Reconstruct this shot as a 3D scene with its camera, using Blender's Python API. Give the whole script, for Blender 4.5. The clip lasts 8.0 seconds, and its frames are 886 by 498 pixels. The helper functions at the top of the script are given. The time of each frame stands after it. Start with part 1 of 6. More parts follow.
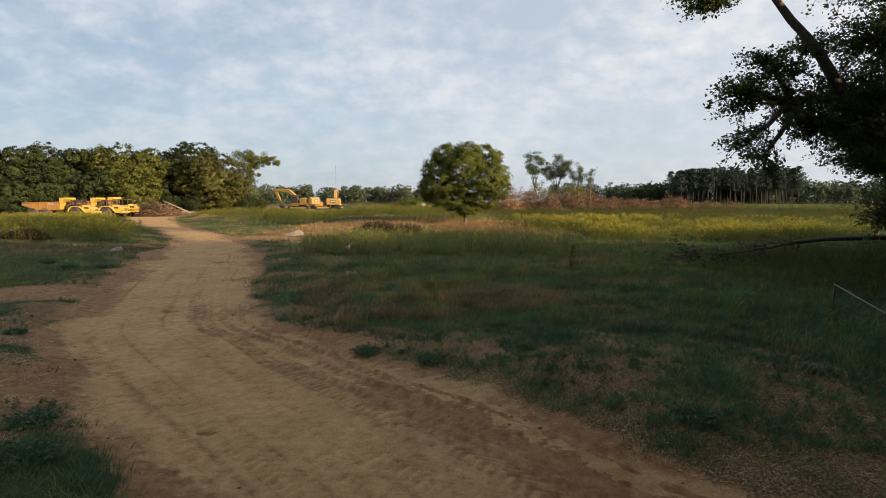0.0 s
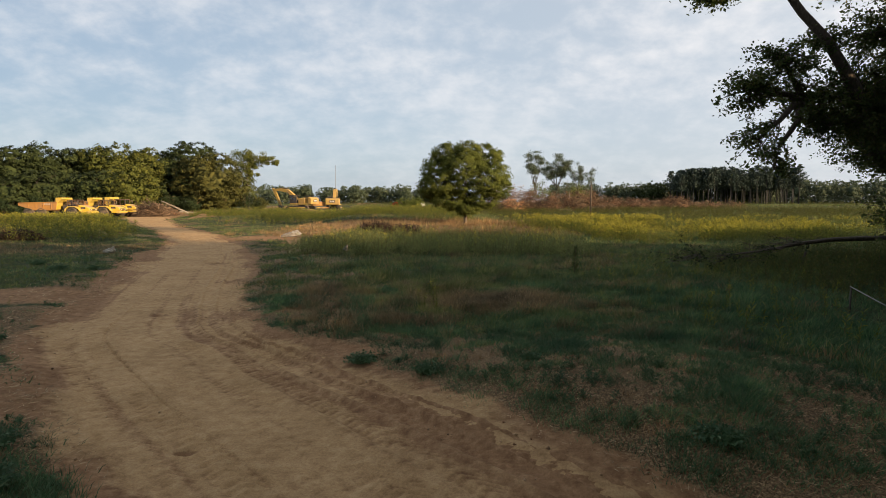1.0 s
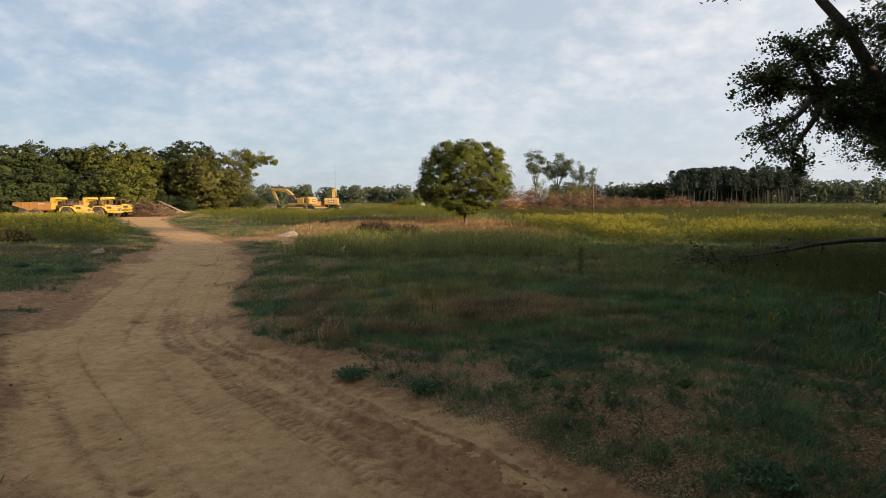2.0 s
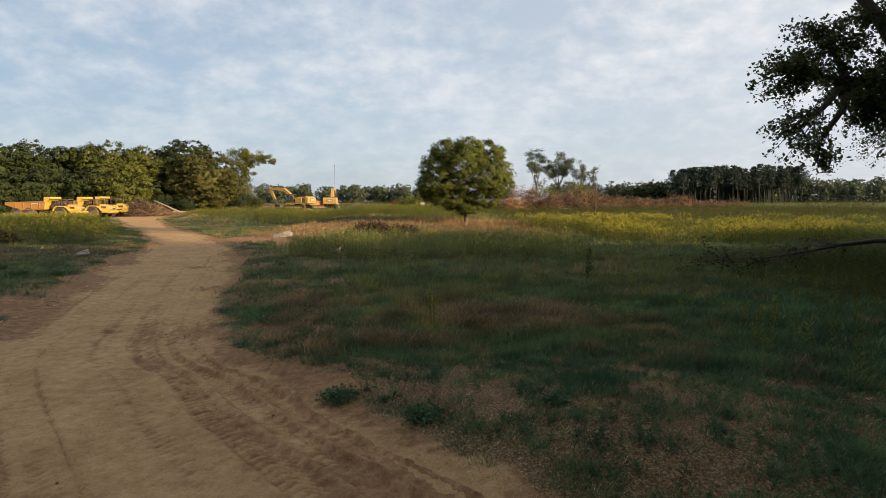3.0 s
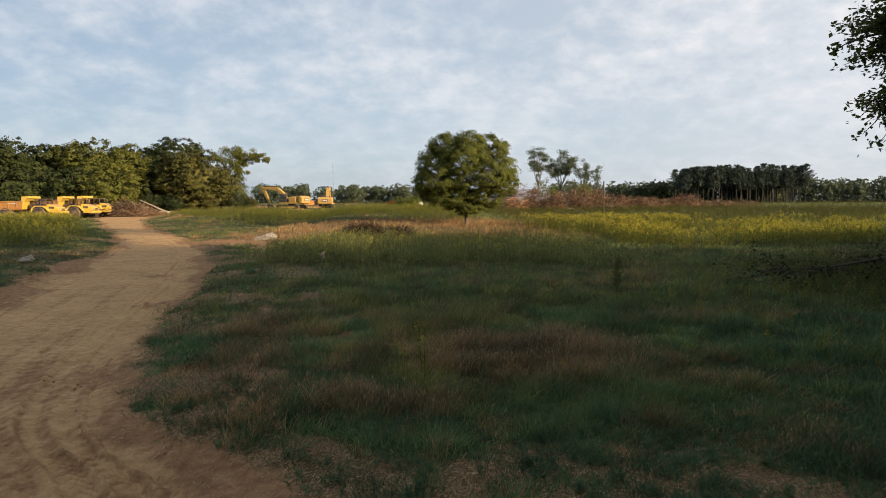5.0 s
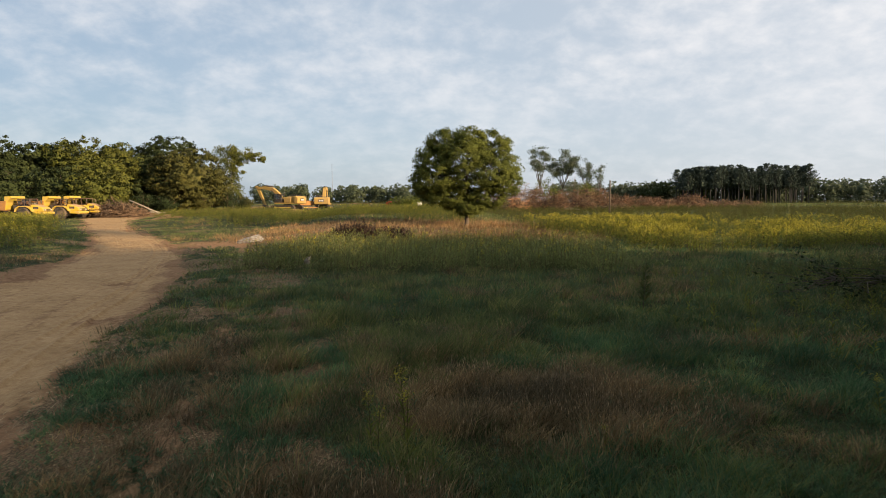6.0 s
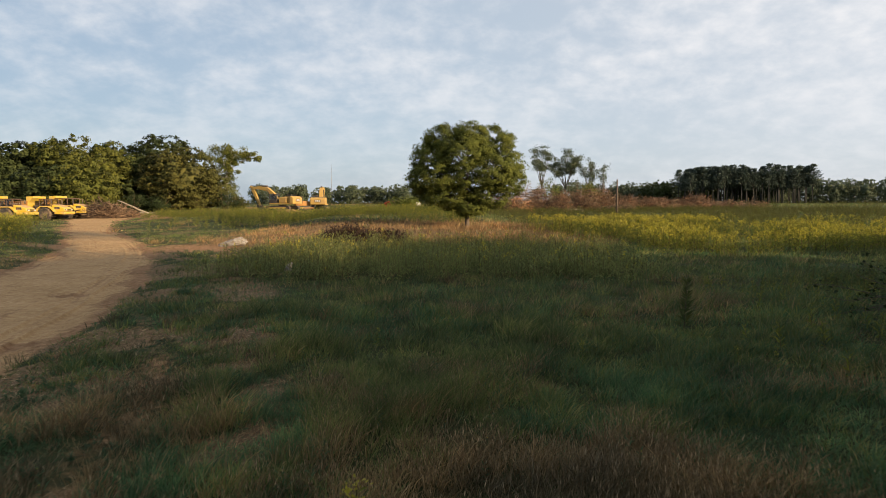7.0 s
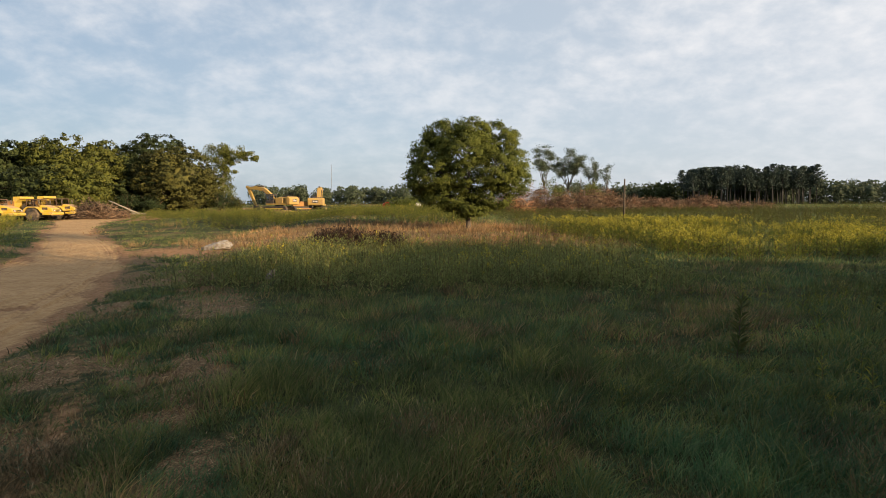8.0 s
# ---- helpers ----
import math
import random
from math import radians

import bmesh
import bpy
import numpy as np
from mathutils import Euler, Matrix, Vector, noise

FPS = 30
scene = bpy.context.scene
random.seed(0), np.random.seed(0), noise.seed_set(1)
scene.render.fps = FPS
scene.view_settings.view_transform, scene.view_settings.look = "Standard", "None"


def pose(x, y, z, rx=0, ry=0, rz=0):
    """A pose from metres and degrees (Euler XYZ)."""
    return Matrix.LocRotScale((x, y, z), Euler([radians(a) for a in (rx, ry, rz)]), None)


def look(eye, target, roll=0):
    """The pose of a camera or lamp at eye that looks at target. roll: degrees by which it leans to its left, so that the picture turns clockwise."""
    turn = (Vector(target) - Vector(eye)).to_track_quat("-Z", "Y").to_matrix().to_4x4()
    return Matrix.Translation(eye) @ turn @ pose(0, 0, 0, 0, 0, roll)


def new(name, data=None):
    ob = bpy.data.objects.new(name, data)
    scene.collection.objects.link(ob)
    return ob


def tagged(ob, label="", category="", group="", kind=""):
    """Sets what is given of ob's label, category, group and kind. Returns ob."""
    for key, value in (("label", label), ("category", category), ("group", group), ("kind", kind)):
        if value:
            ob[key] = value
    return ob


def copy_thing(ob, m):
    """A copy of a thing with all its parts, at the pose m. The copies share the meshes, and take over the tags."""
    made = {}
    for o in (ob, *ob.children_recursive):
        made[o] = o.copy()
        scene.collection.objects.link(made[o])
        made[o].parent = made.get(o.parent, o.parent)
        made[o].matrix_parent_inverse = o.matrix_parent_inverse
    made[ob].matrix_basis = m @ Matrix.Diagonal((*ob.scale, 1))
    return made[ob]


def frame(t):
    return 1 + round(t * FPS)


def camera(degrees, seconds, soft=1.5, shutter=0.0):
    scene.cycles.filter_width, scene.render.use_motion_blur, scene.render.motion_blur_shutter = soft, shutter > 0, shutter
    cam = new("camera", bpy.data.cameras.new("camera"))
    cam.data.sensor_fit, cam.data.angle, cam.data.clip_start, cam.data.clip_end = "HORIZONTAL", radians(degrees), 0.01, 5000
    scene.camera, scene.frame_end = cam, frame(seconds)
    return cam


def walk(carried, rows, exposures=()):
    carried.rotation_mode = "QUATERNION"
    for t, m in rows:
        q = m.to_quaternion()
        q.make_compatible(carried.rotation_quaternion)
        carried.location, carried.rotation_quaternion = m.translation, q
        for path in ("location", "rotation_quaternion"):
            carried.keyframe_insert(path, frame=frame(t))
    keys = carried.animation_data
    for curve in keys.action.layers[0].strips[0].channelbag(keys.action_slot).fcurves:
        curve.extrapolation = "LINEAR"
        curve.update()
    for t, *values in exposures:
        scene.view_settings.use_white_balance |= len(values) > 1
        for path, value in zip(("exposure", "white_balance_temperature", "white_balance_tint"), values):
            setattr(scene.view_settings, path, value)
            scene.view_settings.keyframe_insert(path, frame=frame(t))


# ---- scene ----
cam = camera(74.7, 8.0, soft=0.8, shutter=0.25)
METRES, EYE, TILT, LEAN, TURN = 18.75, 3.75, -4.6, 0.0, 0.0
ROWS = [
    (0.0, 0.0, 0.0, 0.0, 0.0, 0.0, -0.0),
    (0.5, 0.0006, 0.0184, 0.0011, -0.0, -0.01, 0.02),
    (1.0, 0.0009, 0.0453, 0.0029, -0.01, -0.01, 0.03),
    (1.5, 0.0016, 0.0786, 0.0049, -0.01, -0.01, 0.03),
    (3.0, 0.003, 0.2019, 0.0128, -0.01, -0.07, 0.09),
    (3.5, 0.0033, 0.2531, 0.0154, -0.02, -0.09, 0.09),
    (4.0, 0.0044, 0.3163, 0.0191, -0.03, -0.08, 0.1),
    (4.5, 0.0059, 0.3855, 0.0234, -0.04, -0.07, 0.11),
    (6.0, 0.0149, 0.6498, 0.0399, -0.04, -0.01, 0.12),
    (6.5, 0.018, 0.7437, 0.0459, -0.04, 0.02, 0.11),
    (7.0, 0.0216, 0.8382, 0.0519, -0.02, 0.05, 0.12),
    (7.5, 0.0248, 0.9299, 0.0584, 0.0, 0.09, 0.11),
    (8.0, 0.0268, 0.9975, 0.0644, 0.07, 0.11, 0.09),
]
walk(cam, [(t, pose(0, 0, EYE, TILT, LEAN, TURN) @ pose(METRES * x, METRES * y, METRES * z, 90 + pitch, roll, yaw)) for t, x, y, z, yaw, pitch, roll in ROWS])

# ---- sky and sun ----
SUN_ELEV, SUN_SIDE = 15.0, 58.0      # degrees above the horizon; degrees to the right of straight behind
scene.view_settings.exposure = 0.89
world = bpy.data.worlds.new("sky")
scene.world = world
world.use_nodes = True


def sky_nodes(nt):
    N, L = nt.nodes, nt.links
    for n in list(N):
        N.remove(n)
    out = N.new("ShaderNodeOutputWorld")
    bg = N.new("ShaderNodeBackground")
    bg.inputs["Strength"].default_value = 0.1
    sky = N.new("ShaderNodeTexSky")
    sky.sky_type, sky.sun_disc = "NISHITA", False
    sky.sun_elevation, sky.sun_rotation = radians(SUN_ELEV), radians(180 - SUN_SIDE)
    sky.air_density, sky.dust_density, sky.ozone_density = 1.0, 1.5, 1.5
    tc = N.new("ShaderNodeTexCoord")
    sep = N.new("ShaderNodeSeparateXYZ")
    L.new(tc.outputs["Generated"], sep.inputs[0])
    # a flat cloud sheet: the direction laid onto a plane overhead
    zz = N.new("ShaderNodeMath"); zz.operation = "ADD"; zz.inputs[1].default_value = 0.42
    zc = N.new("ShaderNodeMath"); zc.operation = "MAXIMUM"; zc.inputs[1].default_value = 0.08
    L.new(sep.outputs[2], zz.inputs[0]); L.new(zz.outputs[0], zc.inputs[0])
    dx = N.new("ShaderNodeMath"); dx.operation = "DIVIDE"
    dy = N.new("ShaderNodeMath"); dy.operation = "DIVIDE"
    L.new(sep.outputs[0], dx.inputs[0]); L.new(zc.outputs[0], dx.inputs[1])
    L.new(sep.outputs[1], dy.inputs[0]); L.new(zc.outputs[0], dy.inputs[1])
    com = N.new("ShaderNodeCombineXYZ")
    L.new(dx.outputs[0], com.inputs[0]); L.new(dy.outputs[0], com.inputs[1])

    def noise_tex(scale, detail, rough, dist, w):
        n = N.new("ShaderNodeTexNoise")
        n.inputs["Scale"].default_value, n.inputs["Detail"].default_value = scale, detail
        n.inputs["Roughness"].default_value, n.inputs["Distortion"].default_value = rough, dist
        mp = N.new("ShaderNodeMapping"); mp.inputs["Location"].default_value = (w, w * 1.7, 0)
        L.new(com.outputs[0], mp.inputs[0]); L.new(mp.outputs[0], n.inputs["Vector"])
        return n

    big = noise_tex(1.3, 3, 0.5, 0.4, 3.1)
    small = noise_tex(11.0, 8, 0.58, 0.12, 8.4)
    mix = N.new("ShaderNodeMath"); mix.operation = "MULTIPLY_ADD"; mix.inputs[1].default_value = 0.66
    L.new(small.outputs["Fac"], mix.inputs[0])
    half = N.new("ShaderNodeMath"); half.operation = "MULTIPLY"; half.inputs[1].default_value = 0.84
    L.new(big.outputs["Fac"], half.inputs[0]); L.new(half.outputs[0], mix.inputs[2])
    ramp = N.new("ShaderNodeMapRange"); ramp.interpolation_type = "SMOOTHSTEP"
    ramp.inputs["From Min"].default_value, ramp.inputs["From Max"].default_value = 0.55, 1.02
    ramp.inputs["To Min"].default_value, ramp.inputs["To Max"].default_value = 0.0, 1.0
    L.new(mix.outputs[0], ramp.inputs[0])
    col = N.new("ShaderNodeMix"); col.data_type = "RGBA"
    col.inputs[7].default_value = (4.95, 4.92, 5.0, 1)
    gain = N.new("ShaderNodeMix"); gain.data_type = "RGBA"; gain.inputs[0].default_value = 0.8      # thin veil of high cloud
    L.new(sky.outputs[0], gain.inputs[6])
    away = N.new("ShaderNodeMapRange"); away.interpolation_type = "SMOOTHSTEP"
    away.inputs["From Min"].default_value, away.inputs["From Max"].default_value = -0.75, 0.05
    L.new(sep.outputs[0], away.inputs[0])
    veil = N.new("ShaderNodeMix"); veil.data_type = "RGBA"
    veil.inputs[6].default_value, veil.inputs[7].default_value = (1.95, 2.45, 3.1, 1), (2.62, 3.1, 3.66, 1)
    L.new(away.outputs[0], veil.inputs[0]); L.new(veil.outputs[2], gain.inputs[7])
    thin = N.new("ShaderNodeMapRange"); thin.interpolation_type = "SMOOTHSTEP"      # the cloud sheet thins towards the horizon
    thin.inputs["From Min"].default_value, thin.inputs["From Max"].default_value = 0.04, 0.26
    thin.inputs["To Min"].default_value, thin.inputs["To Max"].default_value = 0.45, 1.0
    L.new(sep.outputs[2], thin.inputs[0])
    amt = N.new("ShaderNodeMath"); amt.operation = "MULTIPLY"
    L.new(ramp.outputs[0], amt.inputs[0]); L.new(thin.outputs[0], amt.inputs[1])
    # a broad bank of thin haze, thicker towards the sun's side
    bank = N.new("ShaderNodeMapRange"); bank.interpolation_type = "SMOOTHSTEP"
    bank.inputs["From Min"].default_value, bank.inputs["From Max"].default_value = -0.35, 0.75
    bank.inputs["To Min"].default_value, bank.inputs["To Max"].default_value = 0.0, 0.34
    L.new(sep.outputs[0], bank.inputs[0])
    low = N.new("ShaderNodeMath"); low.operation = "MULTIPLY_ADD"; low.inputs[1].default_value = 0.75; low.use_clamp = True
    L.new(amt.outputs[0], low.inputs[0]); L.new(bank.outputs[0], low.inputs[2])
    L.new(low.outputs[0], col.inputs[0]); L.new(gain.outputs[2], col.inputs[6])
    L.new(col.outputs[2], bg.inputs["Color"])
    L.new(bg.outputs[0], out.inputs["Surface"])


sky_nodes(world.node_tree)
sun_data = bpy.data.lights.new("sun", "SUN")
sun_data.energy, sun_data.angle, sun_data.color = 5.0, radians(0.6), (1.0, 0.76, 0.48)
sun = new("sun", sun_data)
_e, _s = radians(SUN_ELEV), radians(SUN_SIDE)
SUN_FROM = Vector((math.sin(_s) * math.cos(_e), -math.cos(_s) * math.cos(_e), math.sin(_e)))
sun.matrix_world = look(SUN_FROM * 50, (0, 0, 0))

# ---- materials ----


def mat_base(name):
    m = bpy.data.materials.new(name)
    m.use_nodes = True
    nt = m.node_tree
    b = nt.nodes["Principled BSDF"]
    return m, nt, b, nt.nodes["Material Output"]


def nd(nt, kind, **kw):
    n = nt.nodes.new(kind)
    for k, v in kw.items():
        n.inputs[k].default_value = v
    return n


def noise_node(nt, scale, detail=4.0, rough=0.55, space="Object"):
    tc = nt.nodes.new("ShaderNodeTexCoord")
    n = nd(nt, "ShaderNodeTexNoise", Scale=scale, Detail=detail, Roughness=rough)
    nt.links.new(tc.outputs[space], n.inputs["Vector"])
    return n


def ramp_node(nt, fac, stops):
    r = nt.nodes.new("ShaderNodeValToRGB")
    while len(r.color_ramp.elements) < len(stops):
        r.color_ramp.elements.new(0.5)
    for e, (p, c) in zip(r.color_ramp.elements, stops):
        e.position, e.color = p, (*c, 1)
    nt.links.new(fac, r.inputs[0])
    return r


def mix_col(nt, fac, a, b, mode="MIX"):
    n = nt.nodes.new("ShaderNodeMix")
    n.data_type, n.blend_type = "RGBA", mode
    for sock, v in ((0, fac), (6, a), (7, b)):
        if isinstance(v, bpy.types.NodeSocket):
            nt.links.new(v, n.inputs[sock])
        elif sock == 0:
            n.inputs[0].default_value = v
        else:
            n.inputs[sock].default_value = (*v, 1)
    return n.outputs[2]


def bump(nt, b, height, strength, distance):
    n = nd(nt, "ShaderNodeBump", Strength=strength, Distance=distance)
    nt.links.new(height, n.inputs["Height"])
    nt.links.new(n.outputs[0], b.inputs["Normal"])


def leaf_mat(name, c1, c2, c3, translucent=0.3, rough=0.6, tone=False):
    """Leaves and blades: a colour to each island, with light passing through."""
    m, nt, b, out = mat_base(name)
    geo = nt.nodes.new("ShaderNodeNewGeometry")
    r = ramp_node(nt, geo.outputs["Random Per Island"], [(0, c1), (0.55, c2), (1, c3)])
    n = noise_node(nt, 0.55, 5, 0.65)
    shade = ramp_node(nt, n.outputs[0], [(0.32, (0.62, 0.66, 0.68)), (0.68, (1.32, 1.22, 1.05))])
    col = mix_col(nt, 1.0, r.outputs[0], shade.outputs[0], "MULTIPLY")
    if tone:      # each tuft has its own tone, from lush to half dead
        at = nt.nodes.new("ShaderNodeAttribute"); at.attribute_name = "tone"
        tr0 = ramp_node(nt, at.outputs["Fac"], [(0.0, (0.55, 0.62, 0.62)), (0.5, (1.0, 1.0, 0.95)), (0.85, (1.4, 1.33, 1.12)), (1.0, (1.6, 1.45, 1.2))])
        col = mix_col(nt, 1.0, col, tr0.outputs[0], "MULTIPLY")
    nt.links.new(col, b.inputs["Base Color"])
    b.inputs["Roughness"].default_value = rough
    b.inputs["Specular IOR Level"].default_value = 0.25
    tr = nt.nodes.new("ShaderNodeBsdfTranslucent")
    nt.links.new(col, tr.inputs[0])
    mx = nd(nt, "ShaderNodeMixShader", Fac=translucent)
    nt.links.new(b.outputs[0], mx.inputs[1]); nt.links.new(tr.outputs[0], mx.inputs[2])
    nt.links.new(mx.outputs[0], out.inputs[0])
    return m


def bark_mat(name, c1, c2):
    m, nt, b, out = mat_base(name)
    tc = nt.nodes.new("ShaderNodeTexCoord")
    mp = nd(nt, "ShaderNodeMapping", Scale=(9, 9, 1.6))
    nt.links.new(tc.outputs["Object"], mp.inputs[0])
    n = nd(nt, "ShaderNodeTexNoise", Scale=1.6, Detail=8.0, Roughness=0.65)
    nt.links.new(mp.outputs[0], n.inputs["Vector"])
    r = ramp_node(nt, n.outputs[0], [(0.3, c1), (0.7, c2)])
    nt.links.new(r.outputs[0], b.inputs["Base Color"])
    b.inputs["Roughness"].default_value = 0.9
    bump(nt, b, n.outputs[0], 0.8, 0.03)
    return m


def plain_mat(name, col, rough=0.6, metal=0.0, dirt=(0.25, 0.16, 0.09), amount=0.35, scale=1.3):
    """Painted or worn surface with dust in patches and fine grain."""
    m, nt, b, out = mat_base(name)
    n1 = noise_node(nt, scale, 6, 0.65)
    n2 = noise_node(nt, scale * 14, 4, 0.6)
    f = ramp_node(nt, n1.outputs[0], [(0.42, (0, 0, 0)), (0.72, (1, 1, 1))])
    fm = nt.nodes.new("ShaderNodeMath"); fm.operation = "MULTIPLY"; fm.inputs[1].default_value = amount
    nt.links.new(f.outputs[0], fm.inputs[0])
    c = mix_col(nt, fm.outputs[0], col, dirt)
    v = ramp_node(nt, n2.outputs[0], [(0.3, (0.82, 0.82, 0.82)), (0.7, (1.1, 1.1, 1.1))])
    c = mix_col(nt, 1.0, c, v.outputs[0], "MULTIPLY")
    nt.links.new(c, b.inputs["Base Color"])
    rr = nd(nt, "ShaderNodeMapRange")
    rr.inputs["To Min"].default_value, rr.inputs["To Max"].default_value = rough * 0.8, min(1, rough * 1.4)
    nt.links.new(n1.outputs[0], rr.inputs[0]); nt.links.new(rr.outputs[0], b.inputs["Roughness"])
    b.inputs["Metallic"].default_value = metal
    bump(nt, b, n2.outputs[0], 0.15, 0.01)
    return m


def soil_mat(name, is_road):
    """Earth: tan dust, red clay and dry litter after the sheet's own zones."""
    m, nt, b, out = mat_base(name)
    at = nt.nodes.new("ShaderNodeAttribute"); at.attribute_name = "zone"
    sp = nt.nodes.new("ShaderNodeSeparateColor")
    nt.links.new(at.outputs["Color"], sp.inputs[0])
    big, mid, fine = noise_node(nt, 0.6, 5), noise_node(nt, 4.0, 6, 0.65), noise_node(nt, 24.0, 8, 0.75)
    tan = ramp_node(nt, mid.outputs[0], [(0.25, (0.285, 0.172, 0.081)), (0.5, (0.39, 0.247, 0.120)), (0.75, (0.475, 0.32, 0.167))])
    red = ramp_node(nt, mid.outputs[0], [(0.25, (0.145, 0.076, 0.038)), (0.5, (0.255, 0.145, 0.074)), (0.8, (0.375, 0.235, 0.128))])
    litter = ramp_node(nt, fine.outputs[0], [(0.35, (0.035, 0.026, 0.014)), (0.5, (0.15, 0.098, 0.052)), (0.66, (0.36, 0.25, 0.135))])
    grassy = ramp_node(nt, mid.outputs[0], [(0.3, (0.022, 0.03, 0.012)), (0.6, (0.055, 0.065, 0.025)), (0.8, (0.10, 0.085, 0.04))])

    def breakup(sock, w):
        a = nt.nodes.new("ShaderNodeMath"); a.operation = "MULTIPLY_ADD"; a.inputs[1].default_value = w; 
        nt.links.new(mid.outputs[0], a.inputs[0])
        s0 = nt.nodes.new("ShaderNodeMath"); s0.operation = "SUBTRACT"; s0.inputs[1].default_value = w * 0.5
        nt.links.new(sock, s0.inputs[0]); nt.links.new(s0.outputs[0], a.inputs[2])
        r = nd(nt, "ShaderNodeMapRange"); r.interpolation_type = "SMOOTHSTEP"
        r.inputs["From Min"].default_value, r.inputs["From Max"].default_value = 0.3, 0.7
        nt.links.new(a.outputs[0], r.inputs[0])
        return r.outputs[0]

    c = mix_col(nt, breakup(sp.outputs[2], 1.0), grassy.outputs[0], litter.outputs[0])
    c = mix_col(nt, breakup(sp.outputs[1], 0.9), c, red.outputs[0])
    c = mix_col(nt, breakup(sp.outputs[0], 0.5), c, tan.outputs[0])
    v = ramp_node(nt, fine.outputs[0], [(0.3, (0.7, 0.7, 0.7)), (0.7, (1.2, 1.2, 1.2))])
    c = mix_col(nt, 1.0, c, v.outputs[0], "MULTIPLY")
    w = ramp_node(nt, big.outputs[0], [(0.3, (0.86, 0.84, 0.82)), (0.7, (1.1, 1.1, 1.1))])
    c = mix_col(nt, 1.0, c, w.outputs[0], "MULTIPLY")
    nt.links.new(c, b.inputs["Base Color"])
    b.inputs["Roughness"].default_value = 0.95
    b.inputs["Specular IOR Level"].default_value = 0.1
    hb = nt.nodes.new("ShaderNodeMath"); hb.operation = "MULTIPLY_ADD"; hb.inputs[1].default_value = 0.35
    nt.links.new(fine.outputs[0], hb.inputs[0]); nt.links.new(mid.outputs[0], hb.inputs[2])
    bump(nt, b, hb.outputs[0], 0.7, 0.05 if is_road else 0.1)
    return m


